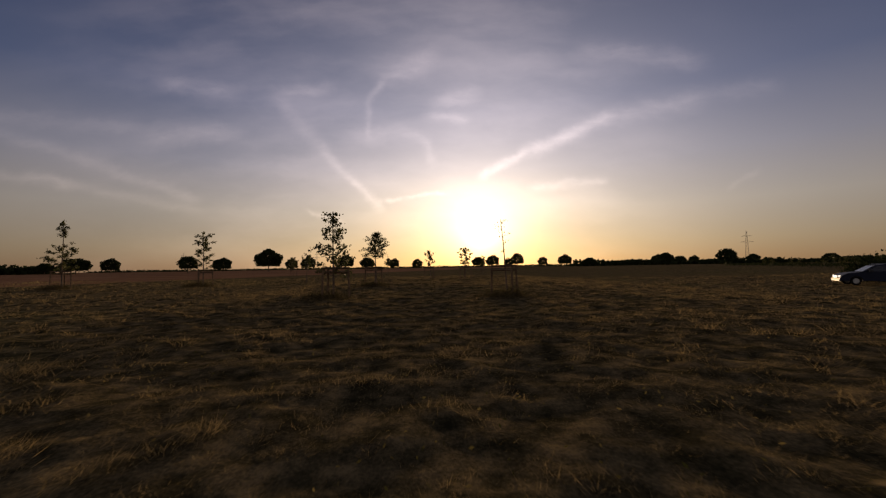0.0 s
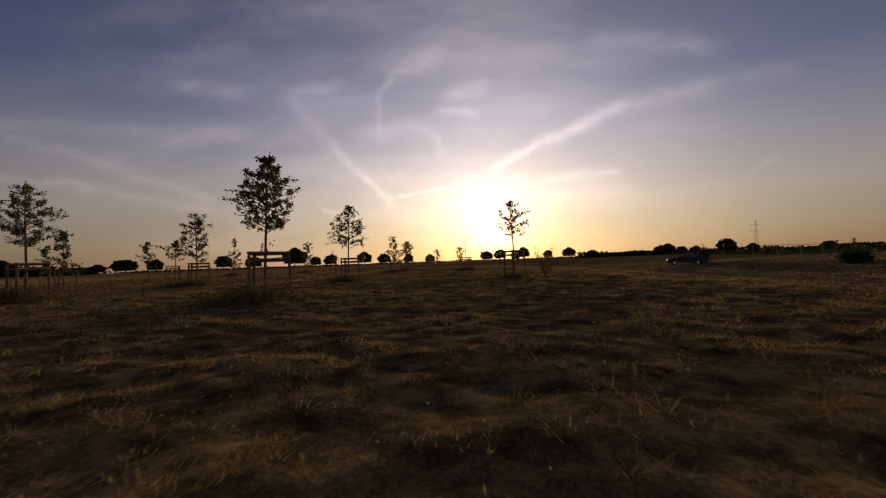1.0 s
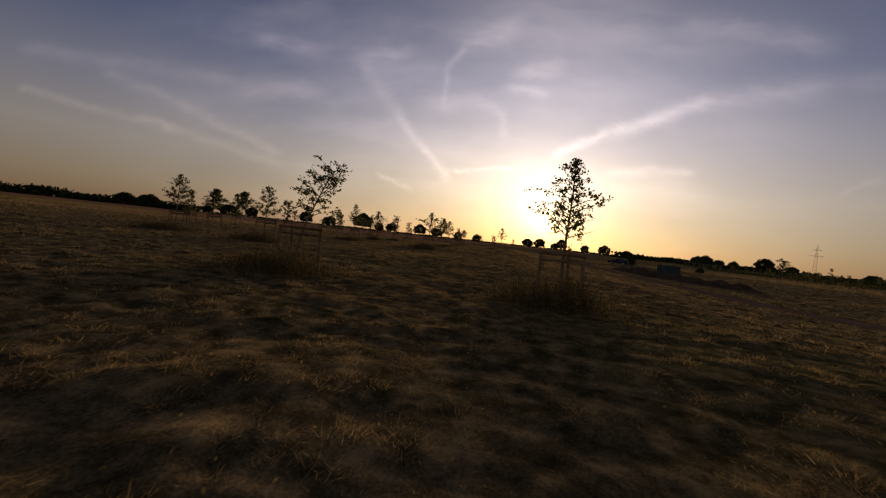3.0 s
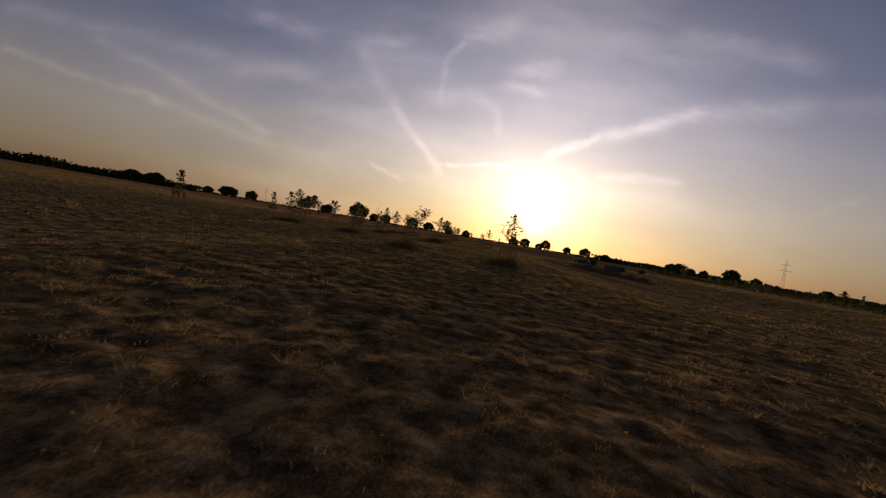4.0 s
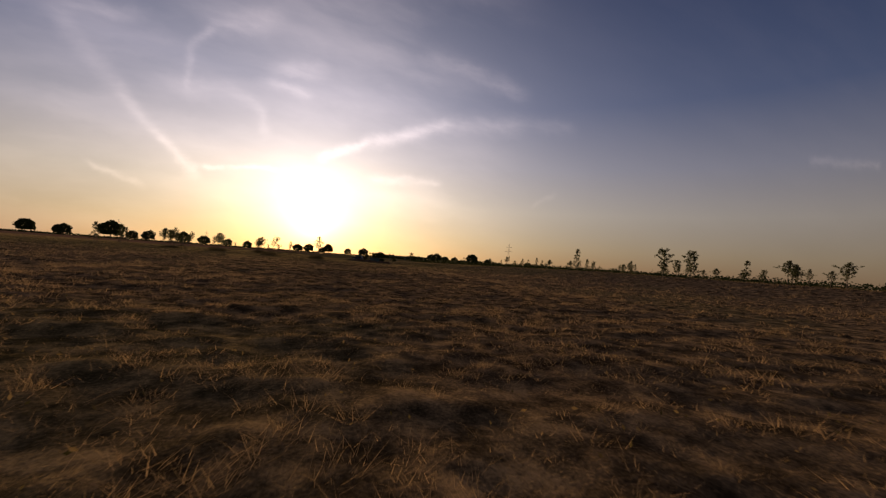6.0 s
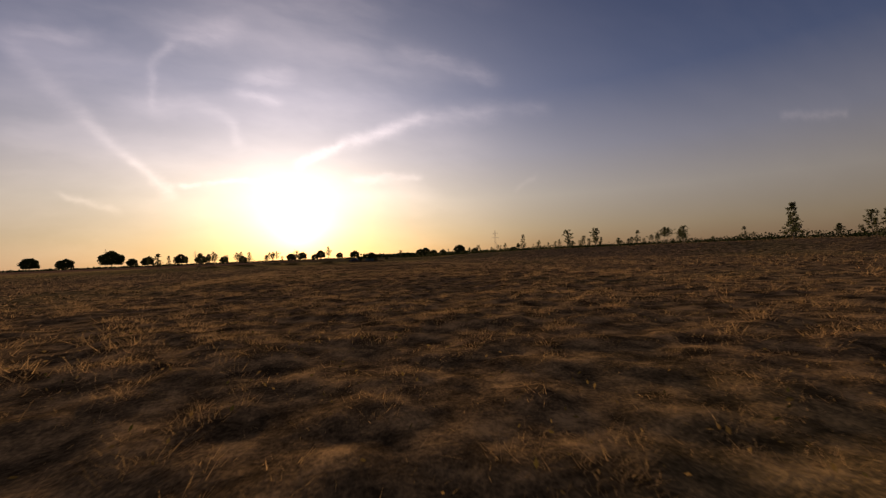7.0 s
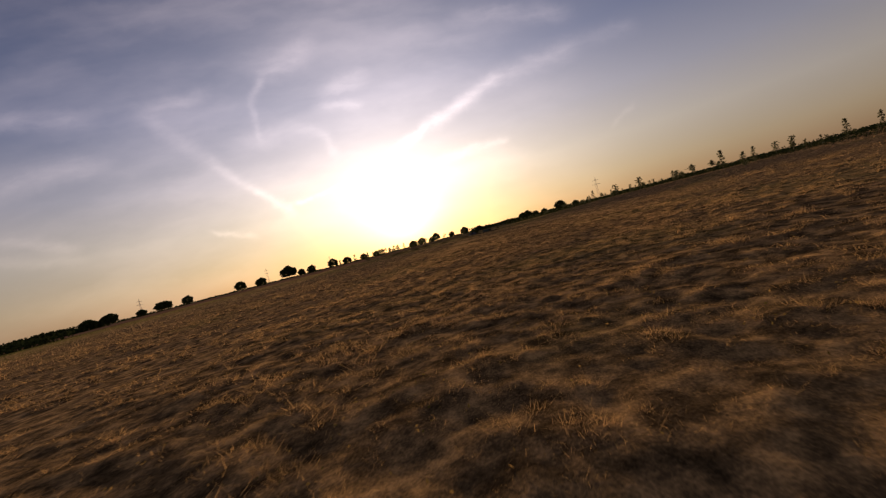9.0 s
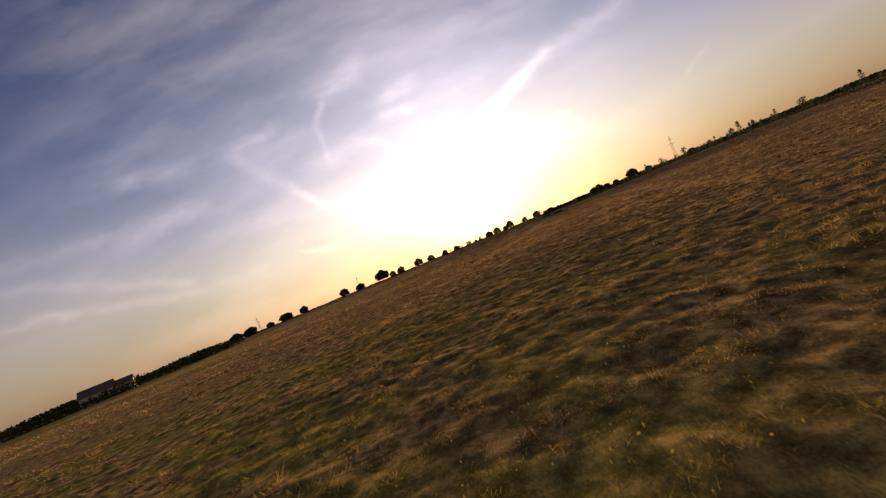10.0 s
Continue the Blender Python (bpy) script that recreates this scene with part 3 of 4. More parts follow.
SPECS = {
    "round_maple": dict(tall=4.0, clear=1.95, wide=2.15, shape="drop", limbs=36, lean=(0.1, 0), dense=2.0, leaf=0.062, rise=0.42),
    "leader_maple": dict(tall=4.25, clear=2.1, wide=1.75, shape="drop", rise=0.5, limbs=30, lean=(-0.08, 0), dense=1.4, leaf=0.064, gap=(0.76, 0.83)),
    "pear": dict(tall=4.1, clear=2.0, wide=1.9, shape="drop", rise=0.5, limbs=52, lean=(0.2, 0), dense=2.0, leaf=0.06, shoots=((1.65, 40, 0.09),)),
    "spreading_maple": dict(tall=4.05, clear=1.8, wide=1.75, shape="drop", rise=0.8, limbs=36, lean=(0.15, 0), dense=1.5, leaf=0.062, twig=0.75, sprays=((0.12, 0.4, 1.35), (0.25, 3.3, 1.25), (0.32, 3.0, 1.5), (0.40, 0.1, 1.25))),
    "bent": dict(tall=4.2, clear=1.1, wide=1.5, shape="column", limbs=24, lean=(0.8, 0.1), dense=1.3, leaf=0.075),
    "oak": dict(tall=4.4, clear=1.85, wide=1.75, shape="drop", rise=0.4, limbs=40, lean=(0.0, 0), dense=1.0, leaf=0.066, shoots=((1.6, 30, 0.1),)),
    "leaning_oak": dict(tall=3.4, clear=1.75, wide=1.25, shape="column", limbs=26, lean=(1.0, 0), dense=1.1, leaf=0.066),
    "tiered": dict(tall=5.0, clear=1.3, wide=2.3, shape="cone", limbs=24, gap=(0.60, 0.76), dense=1.5, leaf=0.1),
    "slim": dict(tall=4.6, clear=1.4, wide=1.6, shape="column", limbs=24, dense=1.5, leaf=0.09),
    "conifer_like": dict(tall=4.8, clear=0.9, wide=1.9, shape="cone", limbs=30, dense=1.2, leaf=0.09),
    "bare": dict(tall=3.3, clear=1.5, wide=0.5, shape="column", limbs=6, lean=(-0.25, 0), dense=0.25, leaf=0.06),
    "thin": dict(tall=3.3, clear=1.3, wide=1.0, shape="column", limbs=12, lean=(0.2, 0.1), dense=0.9, leaf=0.09),
}
OWN = "young staked tree with loose dark green crown in dry grass"
NEAR = [
    ("round_maple", -5.80, -1.70, 31, "staked young maple with a wide vase-shaped crown", 3),
    ("leader_maple", 3.72, -3.85, 32, "staked young maple with a slim leader over its crown", 15),
    ("pear", -5.30, -13.80, 33, "staked young tree with dense pointed small-leaved crown", 20),
    ("spreading_maple", -4.90, -27.50, 34, "staked young maple with long low side branches", 40),
    ("leaning_oak", -3.35, -61.90, 35, "staked young tree leaning to one side in tall grass", 12),
    ("oak", 5.00, -61.70, 36, "staked young oak with broad pointed leafy crown", 70),
    ("slim", -15.90, -0.20, 37, OWN, 25), ("round_maple", -16.35, -10.30, 38, OWN, 60), ("oak", -14.75, -25.25, 39, OWN, 10),
    ("conifer_like", -12.60, -48.30, 40, "staked young tree with broad pointed tiered crown", 5),
    ("spreading_maple", -20.9, -46.5, 46, "staked young tree with wide low crown", 35),
    ("tiered", -31.20, 33.10, 41, "tall staked sapling with a bare gap in its crown", 0), ("slim", -21.40, 35.60, 42, OWN, 33),
    ("bare", 2.10, 19.00, 45, "thin nearly leafless staked sapling", 40), ("conifer_like", -5.95, 18.90, 43, OWN, 4), ("pear", -5.80, 30.20, 44, OWN, 50),
]
for kind, x, y, seed, label, turn in NEAR:
    spec = dict(SPECS[kind])
    spec["leaf"], spec["dense"] = spec["leaf"] * 0.84, spec["dense"] * 1.35
    spec["tall"] = {31: 4.65, 32: 4.2, 33: 4.4, 34: 4.3, 35: 3.75, 36: 4.3, 37: 4.7, 38: 4.6, 39: 4.5, 40: 3.75, 41: 5.5, 42: 4.7, 43: 4.05, 44: 4.05, 45: 3.6, 46: 4.2}.get(seed, spec["tall"])
    spec.update({40: dict(clear=1.6, wide=1.9, rise=0.3, leaf=0.056, dense=1.5, twig=0.7, limbs=36), 46: dict(sprays=(), wide=2.2, rise=0.3)}.get(seed, {}))
    sapling(spec, x, y, seed, label)
    small = 1.06 if seed in (31, 32) else 1.2
    support_frame(x + spec.get("lean", (0, 0))[0] * 0.06, y, turn, seed, small)

# further saplings: one light tree of each kind, then copies
STOCK = {}


def further(kind, x, y, turn, size, label="young sapling with thin dark green crown in the meadow", group="distant saplings", sink=0.0):
    if kind not in STOCK:
        spec = dict(SPECS[kind])
        spec["dense"], spec["leaf"], spec["limbs"] = spec["dense"] * 1.3, spec["leaf"] * 1.35, int(spec["limbs"] * 0.9)
        spec["twigs"] = 4
        STOCK[kind] = sapling(spec, x, y, 60 + len(STOCK), label, group, turn)
        STOCK[kind].scale = (size,) * 3
        STOCK[kind].location.z -= sink
        return STOCK[kind]
    base = STOCK[kind]
    made = copy_thing(base, pose(x, y, float(land(x, y)) - 0.02 - sink, 0, 0, turn))
    made.scale = (size,) * 3
    return tagged(made, label)


frame_model = support_frame(-25.7, -21.5, 20, 70)
LEFT_FAR = [("slim", -25.7, -21.5, 0.94, 0), ("thin", -14.5, 41.8, 0.92, 40), ("thin", -2.0, 50, 1.05, 90), ("slim", 2.0, 46, 0.78, 10), ("thin", -46.5, 20.7, 1.35, 200),
            ("conifer_like", -28.4, 3.8, 0.9, 70), ("thin", -34.4, 20.4, 1.35, 180), ("spreading_maple", -26.8, 13.7, 1, 30), ("bent", -23.1, -12.2, 1.1, 10), ("thin", -24.9, -11.8, 0.75, 100),
            ("conifer_like", -32.5, -31, 0.78, 0), ("pear", -25.2, -32.4, 1.04, 25), ("tiered", -37.4, -15.5, 0.98, 50), ("pear", -22.3, -40.7, 0.91, 80), ("conifer_like", -31.5, -53, 0.8, 15),
            ("thin", 9.3, 94, 1.2, 0), ("pear", -12.5, 93, 0.88, 0), ("slim", -31.7, 87, 0.87, 0)]
for i, (kind, x, y, size, turn) in enumerate(LEFT_FAR):
    further(kind, x, y, turn, size)
    if i and i % 5 != 1:
        copy_thing(frame_model, pose(x, y, float(land(x, y)), 0, 0, 31 * i % 120))
RIGHT = [("conifer_like", 42.8, -89.9, 0.80), ("slim", 37.3, -110.0, 0.86), ("slim", 48.3, -105.6, 0.90), ("conifer_like", 40.1, -141.3, 0.92), ("conifer_like", 35.7, -149.9, 0.68), ("slim", 57.2, -141.9, 0.80),
         ("round_maple", 62.0, -110.3, 0.95), ("pear", 73.3, -106.2, 0.90), ("slim", 44.5, -106.4, 0.55), ("slim", 38.6, -119.6, 0.36), ("thin", 48.4, -87.9, 0.65), ("leaning_oak", 40.2, -15.5, 1.1), ("leaning_oak", 47.5, -60.9, 0.9),
         ("thin", 43.3, -99.8, 0.55), ("conifer_like", 56.7, -133.7, 0.76), ("slim", 68.4, -129.2, 0.80), ("conifer_like", 80.0, -143.0, 0.95), ("conifer_like", 76.6, -138.6, 0.98), ("thin", 53.0, -147.5, 0.70)]
gen = np.random.default_rng(77)
kinds = [k for k in SPECS if k not in ("bare", "leader_maple")]
for y in np.arange(-186, 110, 5.0):
    for lane in range(5):
        x = 40 + 8.5 * lane + 0.10 * (y + 170) * (y > -90) + gen.uniform(-4, 4)
        if gen.random() < 0.62:
            RIGHT.append((kinds[int(gen.integers(len(kinds)))], float(x), float(y + gen.uniform(-3, 3)), float(gen.uniform(0.20, 0.46) * (1 + 0.12 * lane) * (1.5 if gen.random() < 0.12 else 1.0))))
for i, (kind, x, y, size) in enumerate(RIGHT):
    further(kind, x, y, float(gen.uniform(0, 360)), size, "small unstaked sapling on the low bank", "saplings on the bank", 0.3 * size)


# ---- grown trees, woods and hedges far off ----
def round_tree(x, y, wide, tall, seed, label="full round-crowned tree far beyond the field"):
    gen = np.random.default_rng(seed)
    root = thing("field_tree", label, "tree", "trees along the far lane", (x, y, float(land(x, y)) - 0.1), 0)
    tall, clear = tall * 1.06, tall * 0.15
    k = np.linspace(0, 1, 6)
    trunk = np.column_stack([0.1 * k, 0.06 * k, tall * 0.6 * k, 0.035 * tall * (1 - 0.7 * k)])
    lines = [trunk]
    for i in range(7):
        a = i * 2.4
        s = np.linspace(0, 1, 4)
        lines.append(np.column_stack([np.cos(a) * s * wide * 0.33, np.sin(a) * s * wide * 0.33, tall * (0.25 + 0.04 * i) + s * tall * 0.22, 0.012 * tall * (1 - 0.8 * s)]))
    part("trunk", smooth(quick_mesh("trunk", *tubes(lines, 6), BARK)), BARK, root)
    n = 2600
    d = gen.normal(size=(n, 3))
    d /= np.linalg.norm(d, axis=1)[:, None]
    d[:, 2] = np.where(d[:, 2] < -0.55, -0.55, d[:, 2])
    lumps = 1 + 0.13 * np.sin(d[:, 0] * 5 + seed) * np.cos(d[:, 2] * 6 + seed) + 0.08 * np.sin(d[:, 1] * 9 + 2 * seed)
    r = gen.uniform(0.35, 1.0, n) ** 0.4 * lumps
    mid = clear + (tall - clear) * 0.47
    c = np.column_stack([d[:, 0] * r * wide / 2, d[:, 1] * r * wide / 2, mid + d[:, 2] * r * (tall - clear) * 0.53])
    part("crown", quick_mesh("crown", *leaves(c, wide * 0.07, gen, long=1.2), FAR_LEAF), FAR_LEAF, root, "dense rounded dark crown")


LANE = [(-177.0, 290.0, 12.2, 11.1), (-156.0, 296.0, 12.1, 9.4), (-124.6, 300.0, 18.7, 14.8), (-112.1, 312.0, 8.8, 8.8), (-100.1, 314.0, 10.5, 9.9), (-75.0, 330.0, 12.5, 11.4), (-56.3, 322.0, 11.0, 9.4), (-35.4, 322.0, 8.2, 8.2),
        (-17.9, 340.0, 8.5, 7.9), (32.8, 338.2, 10.8, 8.8), (43.6, 331.1, 10.8, 9.8), (62.8, 366.7, 7.9, 7.9), (68.0, 353.0, 10.8, 11.8), (93.6, 366.5, 8.6, 8.6), (111.6, 360.0, 11.8, 9.8), (132.4, 356.0, 11.0, 7.0), (-262.0, 298.0, 17.1, 10.8), (-236.4, 297.0, 11.3, 10.2),
        (-286.1, 300.0, 10.2, 8.0), (288.0, 404.0, 17.5, 14.6), (229.0, 423.3, 12.7, 10.4), (240.5, 428.4, 14.5, 12.1), (250.6, 420.2, 11.6, 8.9), (270.2, 428.4, 9.9, 9.0), (318.2, 408.0, 11.2, 9.4), (382.7, 392.7, 13.1, 8.9), (-269.6, 213.0, 13.8, 9.8), (-282.5, 205.0, 12.7, 9.2)]
for i, (x, y, wide, tall) in enumerate(LANE):
    round_tree(x, y, wide, tall, 100 + i)


def woods(name, label, line, tall, deep, count, seed, size):
    gen = np.random.default_rng(seed)
    line = np.array(line, float)
    seg = np.linalg.norm(np.diff(line, axis=0), axis=1)
    s = np.concatenate([[0], np.cumsum(seg)])
    at = gen.uniform(0, s[-1], count)
    p = np.column_stack([np.interp(at, s, line[:, 0]), np.interp(at, s, line[:, 1])]) + gen.normal(0, deep, (count, 2))
    crest = tall * (0.72 + 0.30 * soft_noise(at, 0 * at, tall * 2.2, seed) + 0.14 * soft_noise(at, 0 * at, tall * 0.7, seed + 1))
    z = np.abs(crest) * gen.uniform(0, 1, count)
    c = np.column_stack([p, z + land(p[:, 0], p[:, 1])])
    ob = new(name, quick_mesh(name, *leaves(c, size, gen, long=1.2), FAR_LEAF))
    return tagged(ob, label, "woods", kind="stuff")


woods("far_woods", "dark line of woods far beyond the stubble field", [(-397, 424), (-458, 400), (-548, 330), (-626, 250), (-706, 120), (-763, -40)], 12, 7, 12000, 3, 3.0)
woods("far_hedge", "dark hedge along the rise behind the meadow", [(136, 402), (194, 420), (293, 405), (403, 370), (524, 300), (621, 190), (664, 60)], 6.5, 6, 14000, 4, 2.1)
woods("field_hedge", "dark hedge in front of the farm building", [(-307, -104), (-281, -62), (-257, -33), (-233, -12), (-208, 6), (-186, 22)], 4.6, 4, 4500, 14, 1.0)
woods("horizon_hedge", "thin dark line of far hedges on the horizon", [(-761, 900), (-316, 1100), (127, 1150), (566, 1000), (1004, 700)], 5, 10, 7000, 9, 3.4)
woods("bank_scrub", "low scrub along the planted bank", [(54, -185), (58, -150), (62, -110), (66, -70), (70, -20), (74, 30), (80, 75), (95, 130)], 0.9, 3.2, 15000, 5, 0.20)
woods("bank_scrub", "taller scrub behind the planted bank", [(78, -200), (84, -150), (90, -100), (94, -40), (98, 30), (110, 100)], 1.7, 4.0, 9000, 6, 0.32)


# ---- power line towers ----
def pylon(x, y, tall, turn):
    root = thing("power_pylon", "grey lattice steel power pylon on the horizon", "pylon", "power pylons", (x, y, -0.2), turn)
    half = tall * 0.05
    corner = [(-1, -1), (1, -1), (1, 1), (-1, 1)]
    wide = lambda z: half * (1 - 0.86 * min(z / tall, 1)) + 0.25
    for cx, cy in corner:
        k = np.linspace(0, tall, 6)
        part("leg", quick_mesh("leg", *tubes([np.column_stack([cx * np.array([wide(z) for z in k]), cy * np.array([wide(z) for z in k]), k, np.full(6, 0.15)])], 4), GREY_STEEL), GREY_STEEL, root)
    lines = []
    levels = np.linspace(0, tall * 0.97, 11)
    for a, b in zip(levels, levels[1:]):
        for (px, py), (qx, qy) in zip(corner, corner[1:] + corner[:1]):
            for lo, hi in (((px, py), (qx, qy)), ((qx, qy), (px, py))):
                p, q = np.array([lo[0] * wide(a), lo[1] * wide(a), a]), np.array([hi[0] * wide(b), hi[1] * wide(b), b])
                lines.append(np.column_stack([np.array([p, q]), [0.07, 0.07]]))
    part("bracing", quick_mesh("bracing", *tubes(lines, 4), GREY_STEEL), GREY_STEEL, root)
    for z, reach in ((0.66, 0.17), (0.84, 0.13)):
        arm = []
        for s in (-1, 1):
            for dz in (0.0, 0.035):
                arm.append(np.array([[0, 0, tall * (z + dz), 0.2], [s * tall * reach, 0, tall * z, 0.14]]))
        part("crossarm", quick_mesh("crossarm", *tubes(arm, 4), GREY_STEEL), GREY_STEEL, root)


pylon(609, 795, 64, -34)
pylon(-692, 1120, 51, 30)
pylon(-348, 1180, 51, 15)
pylon(-159, 1300, 44, 7)


# ---- parked car on the track ----
def outline_prism(points, half_low, half_high, z_low, z_high, mat, name, parent, label="", bevel=0.03):
    """A side outline (x, z) given a width that narrows with height."""
    bm = bmesh.new()
    sides = []
    for s in (-1, 1):
        ring = []
        for x, z in points:
            k = min(max((z - z_low) / (z_high - z_low), 0), 1)
            ring.append(bm.verts.new((x, s * (half_low + (half_high - half_low) * k), z)))
        sides.append(ring)
    bm.faces.new(sides[0])
    bm.faces.new(sides[1][::-1])
    n = len(points)
    for i in range(n):
        bm.faces.new((sides[0][i], sides[0][(i + 1) % n], sides[1][(i + 1) % n], sides[1][i]))
    bmesh.ops.recalc_face_normals(bm, faces=bm.faces)
    if bevel:
        rim = [e for e in bm.edges if len({round(v.co.y > 0) for v in e.verts}) == 1]
        bmesh.ops.bevel(bm, geom=rim, offset=bevel, segments=2, affect="EDGES")
    return part(name, bm, mat, parent, label)


def arch(cx, r, n=9):
    return [(cx + r * math.cos(a), 0.30 + r * math.sin(a)) for a in np.linspace(math.pi, 0, n)]


def car(x, y, turn):
    root = thing("parked_car", "dark blue estate car parked on the gravel track", "car", "", (x, y, float(land(x, y)) + 0.02), turn)
    root.scale = (1.06, 1.06, 1.10)
    low = [(-2.14, 0.32)] + arch(-1.32, 0.36) + arch(1.30, 0.36) + [(2.16, 0.34), (2.20, 0.62), (2.14, 0.92), (1.0, 0.98), (-0.95, 0.95), (-1.75, 0.86), (-2.12, 0.70), (-2.20, 0.50)]
    body = outline_prism(low, 0.87, 0.82, 0.3, 1.0, PAINT, "body", root)
    outline_prism([(-0.95, 0.93), (-0.20, 1.40), (0.4, 1.47), (1.55, 1.44), (2.06, 0.95)], 0.80, 0.60, 0.93, 1.46, PAINT, "cabin", root, bevel=0.05)
    for s in (-1, 1):
        for a in ([(-0.70, 0.98), (-0.16, 1.34), (0.28, 1.38), (0.28, 0.98)], [(0.36, 0.98), (0.36, 1.385), (1.15, 1.37), (1.15, 0.98)], [(1.22, 0.98), (1.22, 1.365), (1.52, 1.35), (1.82, 1.02)]):
            bm = bmesh.new()
            rows = []
            for lift in (0.012, -0.01):
                rows.append([bm.verts.new((px, s * (0.80 - 0.20 * (pz - 0.93) / 0.53 + lift), pz)) for px, pz in a])
            bm.faces.new(rows[0])
            bm.faces.new(rows[1][::-1])
            for i in range(4):
                bm.faces.new((rows[0][i], rows[1][i], rows[1][(i + 1) % 4], rows[0][(i + 1) % 4]))
            bmesh.ops.recalc_face_normals(bm, faces=bm.faces)
            part("side_window", bm, GLASS, root, "dark tinted side glass")
        bm = bmesh.new()
        cuboid(bm, -0.62, -0.45, s * 0.84, s * 0.99, 0.96, 1.08, 0.02)
        part("mirror", bm, PLASTIC, root, "black wing mirror")
        bm = bmesh.new()
        cuboid(bm, -2.20, -2.04, s * 0.50 - 0.13, s * 0.50 + 0.13, 0.58, 0.71, 0.03)
        part("headlight", bm, LENS, root, "clear glass headlight with a weak glow put in as its glint")
        bm = bmesh.new()
        cuboid(bm, 2.10, 2.20, s * 0.70 - 0.09, s * 0.70 + 0.09, 0.70, 0.92, 0.02)
        part("tail_light", bm, PLASTIC, root, "dark red tail light")
        part("roof_rail", smooth(quick_mesh("roof_rail", *tubes([np.array([[-0.1, s * 0.56, 1.43, 0.015], [0.1, s * 0.56, 1.50, 0.015], [1.4, s * 0.56, 1.49, 0.015], [1.55, s * 0.56, 1.43, 0.015]])], 6), STEEL)), STEEL, root, "silver roof rail")
        for wx in (-1.32, 1.30):
            wheel = new("wheel")
            wheel.parent = root
            wheel.location = (wx, s * 0.77, 0.31)
            a = np.linspace(0, 2 * np.pi, 25)
            part("tyre", smooth(quick_mesh("tyre", *tubes([np.column_stack([np.cos(a) * 0.245, 0 * a, np.sin(a) * 0.245, np.full(25, 0.075)])], 10), TYRE)), TYRE, wheel)
            bm = bmesh.new()
            bmesh.ops.create_cone(bm, cap_ends=True, segments=20, radius1=0.20, radius2=0.18, depth=0.12, matrix=Matrix.Rotation(radians(90), 4, "X"))
            part("rim", bm, STEEL, wheel, "silver wheel rim")
    for a, inset in (([(-0.93, 0.97), (-0.24, 1.37)], 0.07), ([(1.62, 1.38), (2.02, 1.0)], 0.07)):
        (xa, za), (xb, zb) = a
        out = -0.012 if xa < 0 else 0.012
        bm = bmesh.new()
        rows = []
        for o in (out * 2, out * -1):
            rows.append([bm.verts.new((px + o, s * ((0.80 - 0.20 * (pz - 0.93) / 0.53) - inset), pz)) for px, pz, s in ((xa, za, -1), (xa, za, 1), (xb, zb, 1), (xb, zb, -1))])
        bm.faces.new(rows[0])
        bm.faces.new(rows[1][::-1])
        for i in range(4):
            bm.faces.new((rows[0][i], rows[1][i], rows[1][(i + 1) % 4], rows[0][(i + 1) % 4]))
        bmesh.ops.recalc_face_normals(bm, faces=bm.faces)
        part("windscreen" if xa < 0 else "rear_window", bm, GLASS, root, "tinted glass pane")
    for x0, name in ((-2.24, "front_bumper"), (2.12, "rear_bumper")):
        bm = bmesh.new()
        cuboid(bm, x0, x0 + 0.14, -0.80, 0.80, 0.30, 0.50, 0.04)
        part(name, bm, PLASTIC, root)
    bm = bmesh.new()
    for z in (0.56, 0.62, 0.68):
        cuboid(bm, -2.225, -2.15, -0.34, 0.34, z - 0.016, z + 0.016)
    part("grille", bm, STEEL, root, "slatted metal grille")


car(33.0, 31.4, -28)


